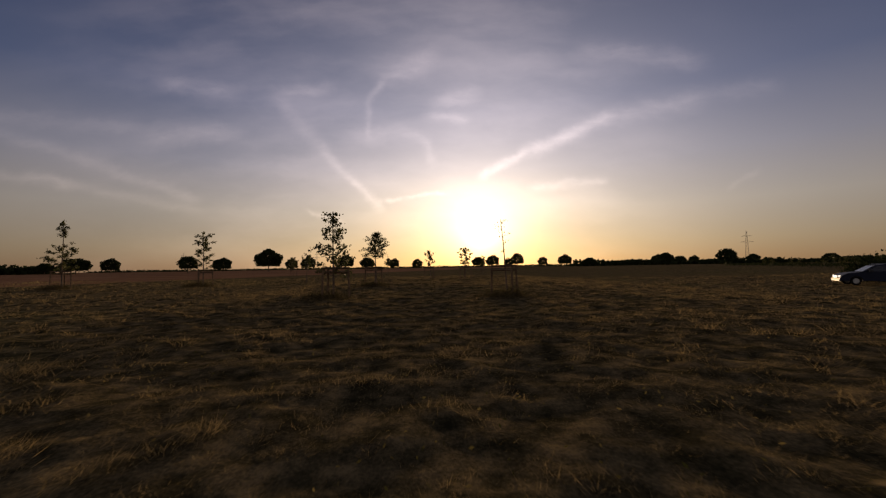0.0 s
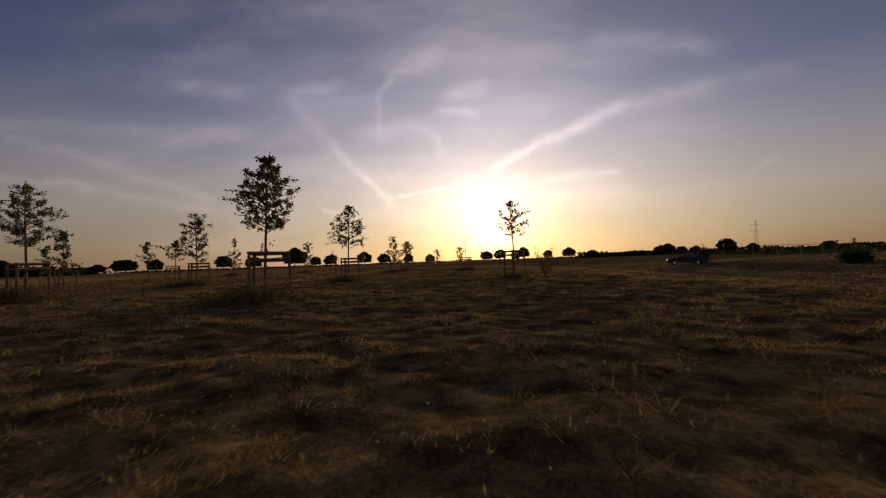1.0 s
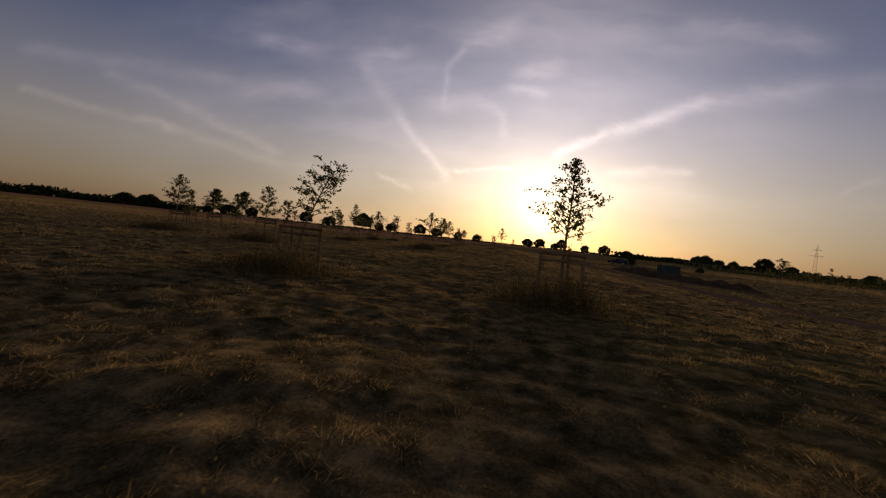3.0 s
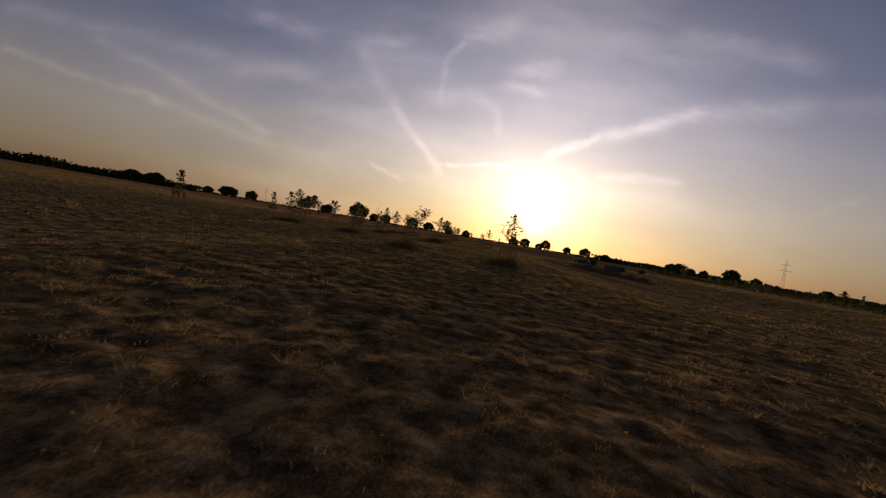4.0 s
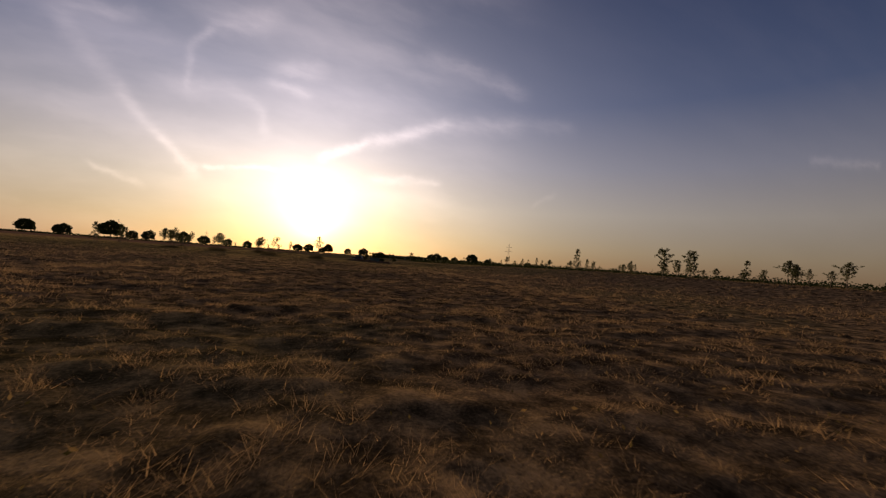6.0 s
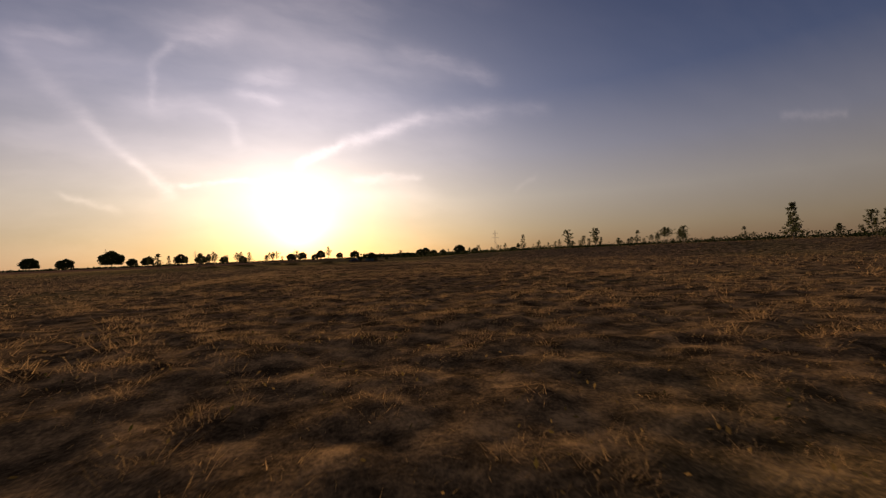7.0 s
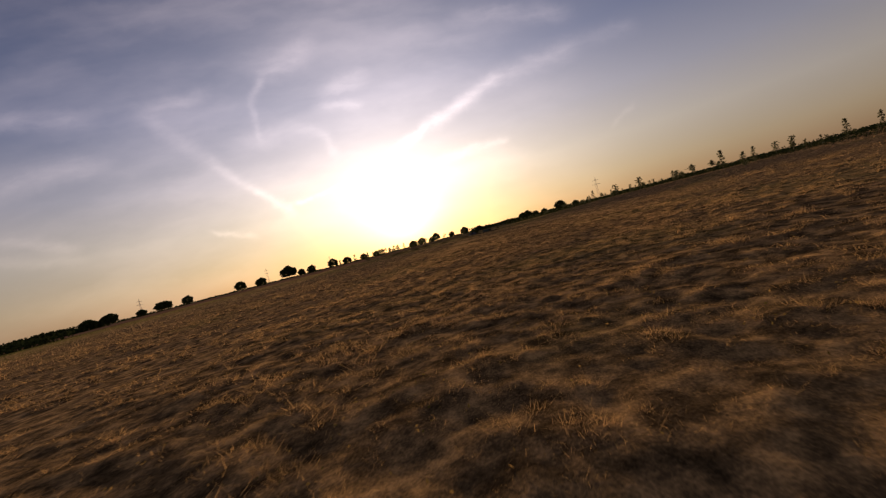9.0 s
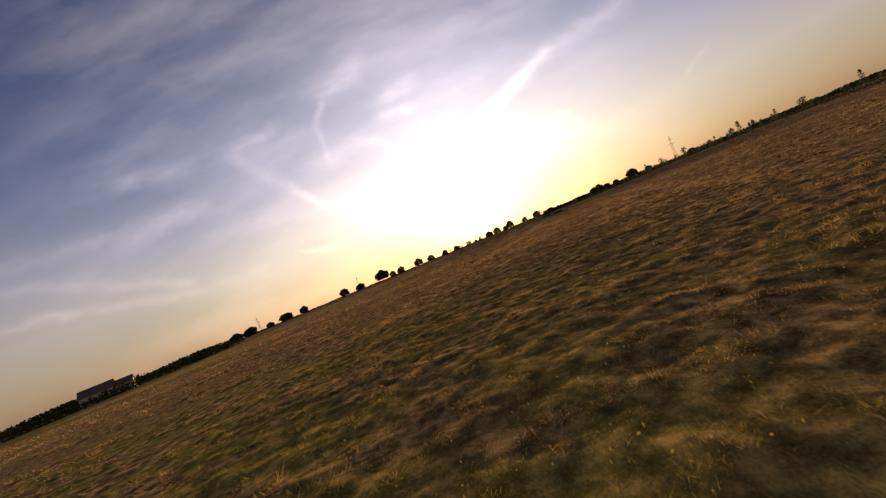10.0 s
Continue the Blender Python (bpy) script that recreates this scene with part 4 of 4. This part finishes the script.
# ---- teal container beside the track ----
def container(x, y, turn):
    root = thing("storage_container", "teal corrugated steel container on bare ground", "container", "", (x, y, float(land(x, y)) - 0.02), turn)
    L, W, H = 2.5, 2.1, 1.7
    xs = np.arange(-L / 2 + 0.1, L / 2 - 0.1, 0.14)
    for s in (-1, 1):
        bm = bmesh.new()
        low, top = [], []
        for i, px in enumerate(xs):
            o = s * (W / 2 - (0.03 if i % 4 in (1, 2) else 0.0))
            low.append(bm.verts.new((px, o, 0.15)))
            top.append(bm.verts.new((px, o, H - 0.1)))
        for i in range(len(xs) - 1):
            bm.faces.new((low[i], low[i + 1], top[i + 1], top[i]))
        part("side_wall", bm, TEAL, root, "corrugated teal side wall")
    for py in (-W / 2, W / 2):
        for px in (-L / 2, L / 2):
            bm = bmesh.new()
            cuboid(bm, px - 0.07, px + 0.07, py - 0.07, py + 0.07, 0, H, 0.01)
            part("corner_post", bm, TEAL, root)
        for z in (0.08, H - 0.06):
            bm = bmesh.new()
            cuboid(bm, -L / 2 + 0.07, L / 2 - 0.07, py - 0.05, py + 0.05, z - 0.06, z + 0.06, 0.008)
            part("edge_beam", bm, TEAL, root)
    bm = bmesh.new()
    cuboid(bm, -L / 2, L / 2, -W / 2 + 0.03, W / 2 - 0.03, H - 0.07, H - 0.01)
    part("roof", bm, TEAL, root)
    bm = bmesh.new()
    cuboid(bm, -L / 2, L / 2, -W / 2 + 0.05, W / 2 - 0.05, 0.10, 0.16)
    part("base", bm, SOIL, root)
    for s in (-1, 1):
        bm = bmesh.new()
        cuboid(bm, -L / 2 - 0.03, -L / 2 + 0.03, min(s * 0.02, s * 1.0), max(s * 0.02, s * 1.0), 0.18, H - 0.14, 0.008)
        leaf = part("door", bm, TEAL, root)
        for py in (0.35, 0.75):
            part("lock_rod", smooth(quick_mesh("lock_rod", *tubes([np.array([[-L / 2 - 0.06, s * py, 0.25, 0.016], [-L / 2 - 0.06, s * py, H - 0.2, 0.016]])], 6), GREY_STEEL)), GREY_STEEL, leaf)
    bm = bmesh.new()
    cuboid(bm, L / 2 - 0.04, L / 2 + 0.02, -W / 2 + 0.06, W / 2 - 0.06, 0.16, H - 0.1, 0.008)
    part("end_wall", bm, TEAL, root)


container(31.9, -1.2, 12)


# ---- bank of dug soil along the track ----
def soil_bank():
    gen = np.random.default_rng(21)
    line = np.array([(21.6, -7), (22.6, -13), (24.0, -19), (26.3, -25), (29.6, -30)], float)
    n, m = 70, 13
    s = np.linspace(0, len(line) - 1, n)
    mid = np.column_stack([np.interp(s, range(len(line)), line[:, c]) for c in (0, 1)])
    d = np.gradient(mid, axis=0)
    d /= np.linalg.norm(d, axis=1)[:, None]
    side = np.column_stack([-d[:, 1], d[:, 0]])
    V = []
    for j, o in enumerate(np.linspace(-1.3, 1.3, m)):
        p = mid + side * o
        h = 0.72 * np.cos(o / 1.3 * np.pi / 2) ** 1.1 * np.clip(np.minimum(np.arange(n), n - 1 - np.arange(n)) / 6, 0, 1)
        V.append(np.column_stack([p, land(p[:, 0], p[:, 1]) - 0.05 + h * (1 + 0.4 * soft_noise(p[:, 0], p[:, 1], 0.7, 4)) + 0.06 * soft_noise(p[:, 0], p[:, 1], 0.3, 5)]))
    V = np.array(V).transpose(1, 0, 2).reshape(-1, 3)
    i = (np.arange(n - 1)[:, None] * m + np.arange(m - 1)[None, :]).ravel()
    ob = new("soil_bank", smooth(quick_mesh("soil_bank", V, np.stack([i, i + 1, i + m + 1, i + m], -1), SOIL)))
    tagged(ob, "low dark bank of dug soil beside the track", "soil bank")


soil_bank()


# ---- farmhouse beyond the green ground ----
def farmhouse(x, y, turn):
    root = thing("farmhouse", "farm building with pale walls and dark pitched roof", "house", "", (x, y, -0.1), turn)

    def wing(x0, x1, y0, y1, eaves, ridge, mat):
        bm = bmesh.new()
        cuboid(bm, x0, x1, y0, y1, 0, eaves)
        mid = (y0 + y1) / 2
        for px in (x0, x1):
            a, b, c = bm.verts.new((px, y0, eaves)), bm.verts.new((px, y1, eaves)), bm.verts.new((px, mid, ridge))
            bm.faces.new((a, b, c))
        part("wall", bm, mat, root)
        bm = bmesh.new()
        for ya, s in ((y0, -1), (y1, 1)):
            p = [(x0 - 0.5, ya + s * 0.6, eaves - 0.25), (x1 + 0.5, ya + s * 0.6, eaves - 0.25), (x1 + 0.5, mid, ridge + 0.25), (x0 - 0.5, mid, ridge + 0.25)]
            lo = [bm.verts.new(q) for q in p]
            hi = [bm.verts.new((q[0], q[1], q[2] + 0.22)) for q in p]
            bm.faces.new(lo)
            bm.faces.new(hi[::-1])
            for i in range(4):
                bm.faces.new((lo[i], lo[(i + 1) % 4], hi[(i + 1) % 4], hi[i]))
        bmesh.ops.recalc_face_normals(bm, faces=bm.faces)
        part("roof", bm, ROOF, root)
        for px in np.arange(x0 + 2, x1 - 1.5, 3.2):
            w = new("window")
            w.parent = root
            bm = bmesh.new()
            cuboid(bm, px - 0.6, px + 0.6, y0 - 0.06, y0 + 0.04, 1.1, 2.5, 0.02)
            part("window_frame", bm, RENDER_WALL, w)
            bm = bmesh.new()
            cuboid(bm, px - 0.48, px + 0.48, y0 - 0.08, y0 - 0.055, 1.22, 2.38)
            part("pane", bm, GLASS, w)

    wing(-11, 9, -5, 5, 5.6, 9.2, RENDER_WALL)
    wing(9.4, 20, -4, 4, 5.0, 7.6, OCHRE)
    return root


farmhouse(-249, -10, 30).scale = (0.8, 0.8, 1.0)


# ---- bare shrub and weeds round the frames ----
def shrub(name, x, y, tall, wide, stems, seed, label):
    gen = np.random.default_rng(seed)
    root = thing(name, label, "shrub", "", (x, y, float(land(x, y)) - 0.02), 0)
    lines, tips = [], []
    for i in range(stems):
        a, r = gen.uniform(0, 6.28), wide * 0.5 * gen.uniform(0.2, 1)
        h = tall * gen.uniform(0.6, 1)
        k = np.linspace(0, 1, 5)
        line = np.column_stack([np.cos(a) * r * k ** 1.5, np.sin(a) * r * k ** 1.5, h * k])
        lines.append(np.column_stack([line, 0.005 * (1 - 0.7 * k)]))
        for _ in range(5):
            q = gen.uniform(0.3, 1)
            s = np.array([np.interp(q, k, line[:, c]) for c in range(3)])
            e = s + gen.normal(0, 0.12, 3) + np.array([0, 0, 0.14])
            lines.append(np.column_stack([np.array([s, e]), [0.004, 0.002]]))
            tips.append(e + gen.normal(0, 0.05, (7, 3)))
    part("stems", quick_mesh("stems", *tubes(lines, 4), WEED), WEED, root, "thin dry stems")
    part("leaves", quick_mesh("leaves", *leaves(np.concatenate(tips), 0.022, gen, long=2.2), WEED), WEED, root)


shrub("weed_shrub", 4.6, -7.3, 1.5, 1.7, 26, 51, "tall thin dry weed stems in the grass")


def bush(x, y, wide, tall, seed, label):
    """A dense low bush of many small leaves on a few stems."""
    gen = np.random.default_rng(seed)
    root = thing("bush", label, "bush", "", (x, y, float(land(x, y)) - 0.03), 0)
    stems, spots = [], []
    for i in range(9):
        a, r, h = i * 2.4, wide * 0.4 * gen.uniform(0.3, 1), tall * gen.uniform(0.55, 0.95)
        k = np.linspace(0, 1, 5)
        stems.append(np.column_stack([np.cos(a) * r * k ** 1.4, np.sin(a) * r * k ** 1.4, h * k, 0.025 * (1 - 0.8 * k)]))
        n = 260
        spots.append(np.array([np.cos(a) * r, np.sin(a) * r, h * 0.62]) + gen.normal(0, 1, (n, 3)) * np.array([wide * 0.11, wide * 0.11, tall * 0.20]))
    c = np.concatenate(spots)
    c[:, 2] = np.clip(c[:, 2], 0.05, None)
    part("stems", quick_mesh("stems", *tubes(stems, 5), BARK), BARK, root)
    tagged(part("crown", quick_mesh("crown", *leaves(c, 0.15, gen), FAR_LEAF), FAR_LEAF, root), kind="stuff")


bush(36.3, 34.3, 3.4, 2.4, 52, "dark dense bush behind the parked car")
bush(38.3, 13.1, 2.6, 1.1, 53, "low dark bush beside the track")
bush(44.1, 14.5, 1.6, 0.9, 54, "low dark bush on the rough ground")


def pole_rail(x, y, length, high, turn):
    root = thing("pole_rail", "long thin horizontal pole on slender posts", "rail", "", (x, y, float(land(x, y))), turn)
    k = np.linspace(0, length, 9)
    part("pole", quick_mesh("pole", *tubes([np.column_stack([k, 0 * k, high + 0.05 * np.sin(k * 0.5), np.full(9, 0.04)])], 6), GREY_STEEL), GREY_STEEL, root)
    for px in (0.3, length * 0.35, length * 0.68, length - 0.3):
        part("post", quick_mesh("post", *tubes([np.array([[px, 0, -1.2, 0.035], [px, 0, high, 0.035]])], 6), GREY_STEEL), GREY_STEEL, root)


pole_rail(50.1, 42.5, 12, 2.3, 0)


# ---- grass ----


def strip_points(gen, count, inner, outer):
    """Spots spread along the mown strip, between two distances from its middle."""
    at = gen.uniform(0, RUN[-1], count)
    mid = np.column_stack([np.interp(at, RUN, STRIP[:, c]) for c in (0, 1)])
    k = np.clip(np.searchsorted(RUN, at) - 1, 0, len(SEG) - 1)
    d = np.diff(STRIP, axis=0)[k] / SEG[k][:, None]
    off = gen.uniform(inner, outer, count) * gen.choice([-1, 1], count)
    return mid + np.column_stack([-d[:, 1], d[:, 0]]) * off[:, None]


def blades(gen, centres, each, spread, tall, wide, bent=True, mound=None):
    """Tufts of grass blades, leaning out from the middle of each tuft."""
    n = len(centres)
    lush = np.clip(0.85 + 0.95 * clumps(centres[:, 0], centres[:, 1]) + 0.3 * soft_noise(centres[:, 0], centres[:, 1], 5, 8, 0.3), 0.35, 1.9)
    c, lush = np.repeat(centres, each, 0), np.repeat(lush, each)
    reach, lift = (np.repeat(mound[0], each), np.repeat(mound[1], each)) if mound else (np.ones(len(c)), np.zeros(len(c)))
    m = len(c)
    off = gen.normal(0, spread, (m, 2)) * (reach[:, None] / reach.mean())
    p = c + off
    keep = track_gap(p[:, 0], p[:, 1]) > 1.7
    p, off, lush, reach, lift = p[keep], off[keep], lush[keep], reach[keep], lift[keep]
    m = len(p)
    z = land(p[:, 0], p[:, 1]) + turf(p[:, 0], p[:, 1]) - 0.008 + lift * np.clip(1 - (off ** 2).sum(1) / reach ** 2, 0, 1)
    h = tall * lush * gen.uniform(0.45, 1.25, m)
    lean = off / (spread + 1e-6) * 0.6 + gen.normal(0, 0.75, (m, 2)) + np.array([0.12, 0.0])
    a = gen.uniform(0, 2 * np.pi, m)
    w = wide * gen.uniform(0.6, 1.4, m)
    sx, sy = np.cos(a) * w / 2, np.sin(a) * w / 2
    base = np.column_stack([p, z])
    tip = base + np.column_stack([lean * h[:, None], h])
    left, right = base - np.column_stack([sx, sy, 0 * z]), base + np.column_stack([sx, sy, 0 * z])
    if not bent:
        return np.stack([left, right, tip], 1).reshape(-1, 3), np.arange(3 * m).reshape(m, 3)
    knee = base + np.column_stack([lean * h[:, None] * 0.32, h * 0.6])
    tip[:, 2] -= 0.10 * h
    kl, kr = knee - np.column_stack([sx, sy, 0 * z]) * 0.75, knee + np.column_stack([sx, sy, 0 * z]) * 0.75
    v = np.stack([left, right, kr, kl, tip], 1).reshape(-1, 3)
    i = np.arange(m)[:, None] * 5
    return v, np.concatenate([i + np.array([[0, 1, 2]]), i + np.array([[0, 2, 3]]), i + np.array([[3, 2, 4]])])


def grass(name, label, gen, count, inner, outer, each, spread, tall, wide, bent, clumped=None):
    centres = strip_points(gen, count if clumped is None else count * 4, inner, outer)
    if clumped is not None:
        centres = centres[clumps(centres[:, 0], centres[:, 1]) + gen.normal(0, 0.2, len(centres)) > clumped][:count]
    v, f = blades(gen, centres, each, spread, tall, wide, bent)
    tagged(new(name, quick_mesh(name, v, f, STRAW)), label, "grass", kind="stuff")


def herbs(name, label, gen, count, inner, outer, size):
    """Low leafy ground cover, thicker in patches."""
    p = strip_points(gen, int(count * 1.6), inner, outer)
    lush = soft_noise(p[:, 0], p[:, 1], 0.8, 12) + 0.6 * soft_noise(p[:, 0], p[:, 1], 3.1, 13)
    p = p[(lush + gen.normal(0, 0.45, len(p)) > -0.1) & (track_gap(p[:, 0], p[:, 1]) > 1.7)][:count]
    high = np.clip(0.07 + 0.07 * soft_noise(p[:, 0], p[:, 1], 0.8, 12), 0.02, 0.16)
    c = np.column_stack([p, land(p[:, 0], p[:, 1]) + turf(p[:, 0], p[:, 1]) + high * gen.uniform(0.1, 1.0, len(p))])
    v, f = leaves(c, size, gen, droop=-0.4, long=2.1)
    tagged(new(name, quick_mesh(name, v, f, HERB)), label, "plants", kind="stuff")


def tussocks(gen, count, inner, outer, wide, tall, each, blade, bent):
    """Uneven low mounds of matted grass, and the blades that stand on them."""
    p = strip_points(gen, int(count * 1.5), inner, outer)
    lush = soft_noise(p[:, 0], p[:, 1], 1.6, 12) + 0.5 * soft_noise(p[:, 0], p[:, 1], 6.0, 13)
    p = p[(lush + gen.normal(0, 0.6, len(p)) > -0.9) & (track_gap(p[:, 0], p[:, 1]) > 1.9)][:count]
    n, k = len(p), 6
    grow = np.clip(0.9 + 0.45 * soft_noise(p[:, 0], p[:, 1], 1.6, 12), 0.4, 1.5)
    r, h = wide * grow * gen.uniform(0.6, 1.4, n), tall * grow * gen.uniform(0.5, 1.5, n)
    a = gen.uniform(0, 6.28, n)[:, None] + np.linspace(0, 2 * np.pi, k, endpoint=False)[None, :]
    rings = []
    for reach, lift in ((1.25, -0.02), (0.75, 0.5)):
        q = (r[:, None] * reach) * gen.uniform(0.75, 1.25, (n, k))
        x, y = p[:, :1] + np.cos(a) * q, p[:, 1:] + np.sin(a) * q
        rings.append(np.stack([x, y, land(x, y) + (h[:, None] * lift * gen.uniform(0.7, 1.35, (n, k)) if lift > 0 else lift)], -1))
    top = np.stack([p[:, 0], p[:, 1], land(p[:, 0], p[:, 1]) + h], -1)[:, None, :]
    v = np.concatenate([rings[0], rings[1], top], 1).reshape(-1, 3)
    f = []
    for i in range(k):
        j = (i + 1) % k
        f += [(i, j, k + j), (i, k + j, k + i), (k + i, k + j, 2 * k)]
    faces = (np.arange(n)[:, None, None] * (2 * k + 1) + np.array(f)[None]).reshape(-1, 3)
    tagged(new("grass_tussocks", smooth(quick_mesh("grass_tussocks", v, faces, THATCH))), "low matted mounds of dry meadow grass", "grass", kind="stuff")
    v, f = blades(gen, p, each, wide * 0.62, blade[0], blade[1], bent, (r, h))
    tagged(new("meadow_grass", quick_mesh("meadow_grass", v, f, STRAW)), "dry straw-coloured blades on grass tussocks", "grass", kind="stuff")


def grass_mat():
    """One uneven sheet of matted grass along the strip, finest near its middle."""
    at = np.arange(0, RUN[-1], 0.14)
    mid = np.column_stack([np.interp(at, RUN, STRIP[:, c]) for c in (0, 1)])
    for c in (0, 1):
        mid[:, c] = np.convolve(np.pad(mid[:, c], 54, mode="edge"), np.ones(109) / 109, "valid")
    d = np.gradient(mid, axis=0)
    d /= np.linalg.norm(d, axis=1)[:, None]
    side = np.column_stack([-d[:, 1], d[:, 0]])
    half = np.concatenate([np.arange(0, 3.5, 0.125), 3.5 + np.cumsum(np.linspace(0.14, 0.48, 22))])
    offs = np.concatenate([-half[:0:-1], half])
    p = mid[:, None, :] + side[:, None, :] * offs[None, :, None]
    x, y = p[..., 0].ravel(), p[..., 1].ravel()
    z = land(x, y) + turf(x, y) - 0.25 * np.clip(line_gap(STRIP, x, y) - 9.5, 0, 1)
    z = z - 0.5 * np.clip(2.6 - track_gap(x, y), 0, 1)
    n, m = len(at), len(offs)
    i = (np.arange(n - 1)[:, None] * m + np.arange(m - 1)[None, :]).ravel()
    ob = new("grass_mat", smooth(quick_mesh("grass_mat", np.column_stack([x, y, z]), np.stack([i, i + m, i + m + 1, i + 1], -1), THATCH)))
    tagged(ob, "matted dry grass in uneven clumps over the meadow", "grass", kind="stuff")


gen = np.random.default_rng(91)
grass_mat()
grass("short_grass", "short matted dry grass blades lying over the clumps", gen, 25000, 0.0, 3.6, 13, 0.095, 0.062, 0.0050, False)
grass("short_grass", "short dry grass over the meadow clumps", gen, 23000, 3.2, 10.5, 11, 0.13, 0.070, 0.0095, False)
grass("grass_tufts", "small round tufts of dry straw-coloured grass", gen, 9500, 0.0, 4.0, 30, 0.060, 0.074, 0.0042, False, 0.0)
grass("grass_tufts", "round tufts of straw-coloured grass on the open meadow", gen, 15000, 3.6, 12.0, 18, 0.085, 0.100, 0.0100, False, -0.1)
tussocks(gen, 8000, 9.5, 19.0, 0.22, 0.05, 20, (0.125, 0.014), False)
tussocks(gen, 6000, 18.0, 42.0, 0.36, 0.07, 13, (0.155, 0.024), False)
grass("tall_blades", "single taller dry grass blades standing in the meadow", gen, 1300, 0.0, 7.0, 4, 0.07, 0.15, 0.0035, True)
grass("meadow_grass", "dry grass clumps farther over the meadow", gen, 17000, 16.0, 58.0, 9, 0.26, 0.17, 0.028, False)
grass("far_grass", "dry grass far out over the meadow", gen, 22000, 52.0, 150.0, 5, 0.6, 0.28, 0.09, False)
herbs("meadow_herbs", "low brown and green herbs between the grass tufts", gen, 34000, 0.0, 6.0, 0.020)


def weed_patch(x, y, reach, tall, seed):
    """A dense patch of tall dark weeds: bent stems with small leaves up their length."""
    gen = np.random.default_rng(seed)
    n = int(240 * reach ** 2)
    p = np.array([x, y]) + gen.normal(0, 0.48 * reach, (n, 2))
    far = np.hypot(p[:, 0] - x, p[:, 1] - y) / reach
    h = tall * gen.uniform(0.55, 1.15, n) * np.clip(1.25 - 0.55 * far, 0.3, 1.1) * (0.85 + 0.3 * soft_noise(p[:, 0], p[:, 1], 0.6, seed % 9, 0.5))
    foot = np.column_stack([p, land(p[:, 0], p[:, 1]) - 0.02])
    lean = gen.normal(0, 0.22, (n, 2)) * h[:, None]
    tip = foot + np.column_stack([lean, h])
    a = gen.uniform(0, 6.28, n)
    side = np.column_stack([np.cos(a), np.sin(a), 0 * a]) * (0.006 + 0.006 * gen.random(n))[:, None]
    v = np.stack([foot - side, foot + side, tip], 1).reshape(-1, 3)
    f = np.arange(3 * n).reshape(n, 3)
    each = 8
    k = gen.uniform(0.12, 1.0, (n, each, 1))
    spots = (foot[:, None] * (1 - k) + tip[:, None] * k).reshape(-1, 3) + gen.normal(0, 0.035, (n * each, 3))
    lv, lf = leaves(spots, 0.024, gen, droop=-0.5, long=4.2)
    lf = np.concatenate([lf[:, [0, 1, 2]], lf[:, [0, 2, 3]]])
    me = quick_mesh("tall_weeds", np.concatenate([v, lv]), np.concatenate([f, lf + len(v)]), WEED)
    tagged(new("tall_weeds", me), "dense dark tall weeds round a timber tree frame", "weeds", "weeds round the tree frames", kind="stuff")


PATCHES = {31: (1.25, 0.50), 32: (0.9, 0.42), 33: (1.4, 0.52), 34: (2.0, 0.82), 35: (1.7, 0.85), 36: (1.75, 0.85), 37: (1.5, 0.55), 38: (1.7, 0.6), 39: (1.8, 0.6), 40: (1.7, 0.65), 46: (1.9, 0.6)}
for kind, x, y, seed, label, turn in NEAR:
    reach, tall = PATCHES.get(seed, (1.2, 0.5))
    weed_patch(x - 0.12 * reach, y - 0.35 * reach, reach, tall, 300 + seed)
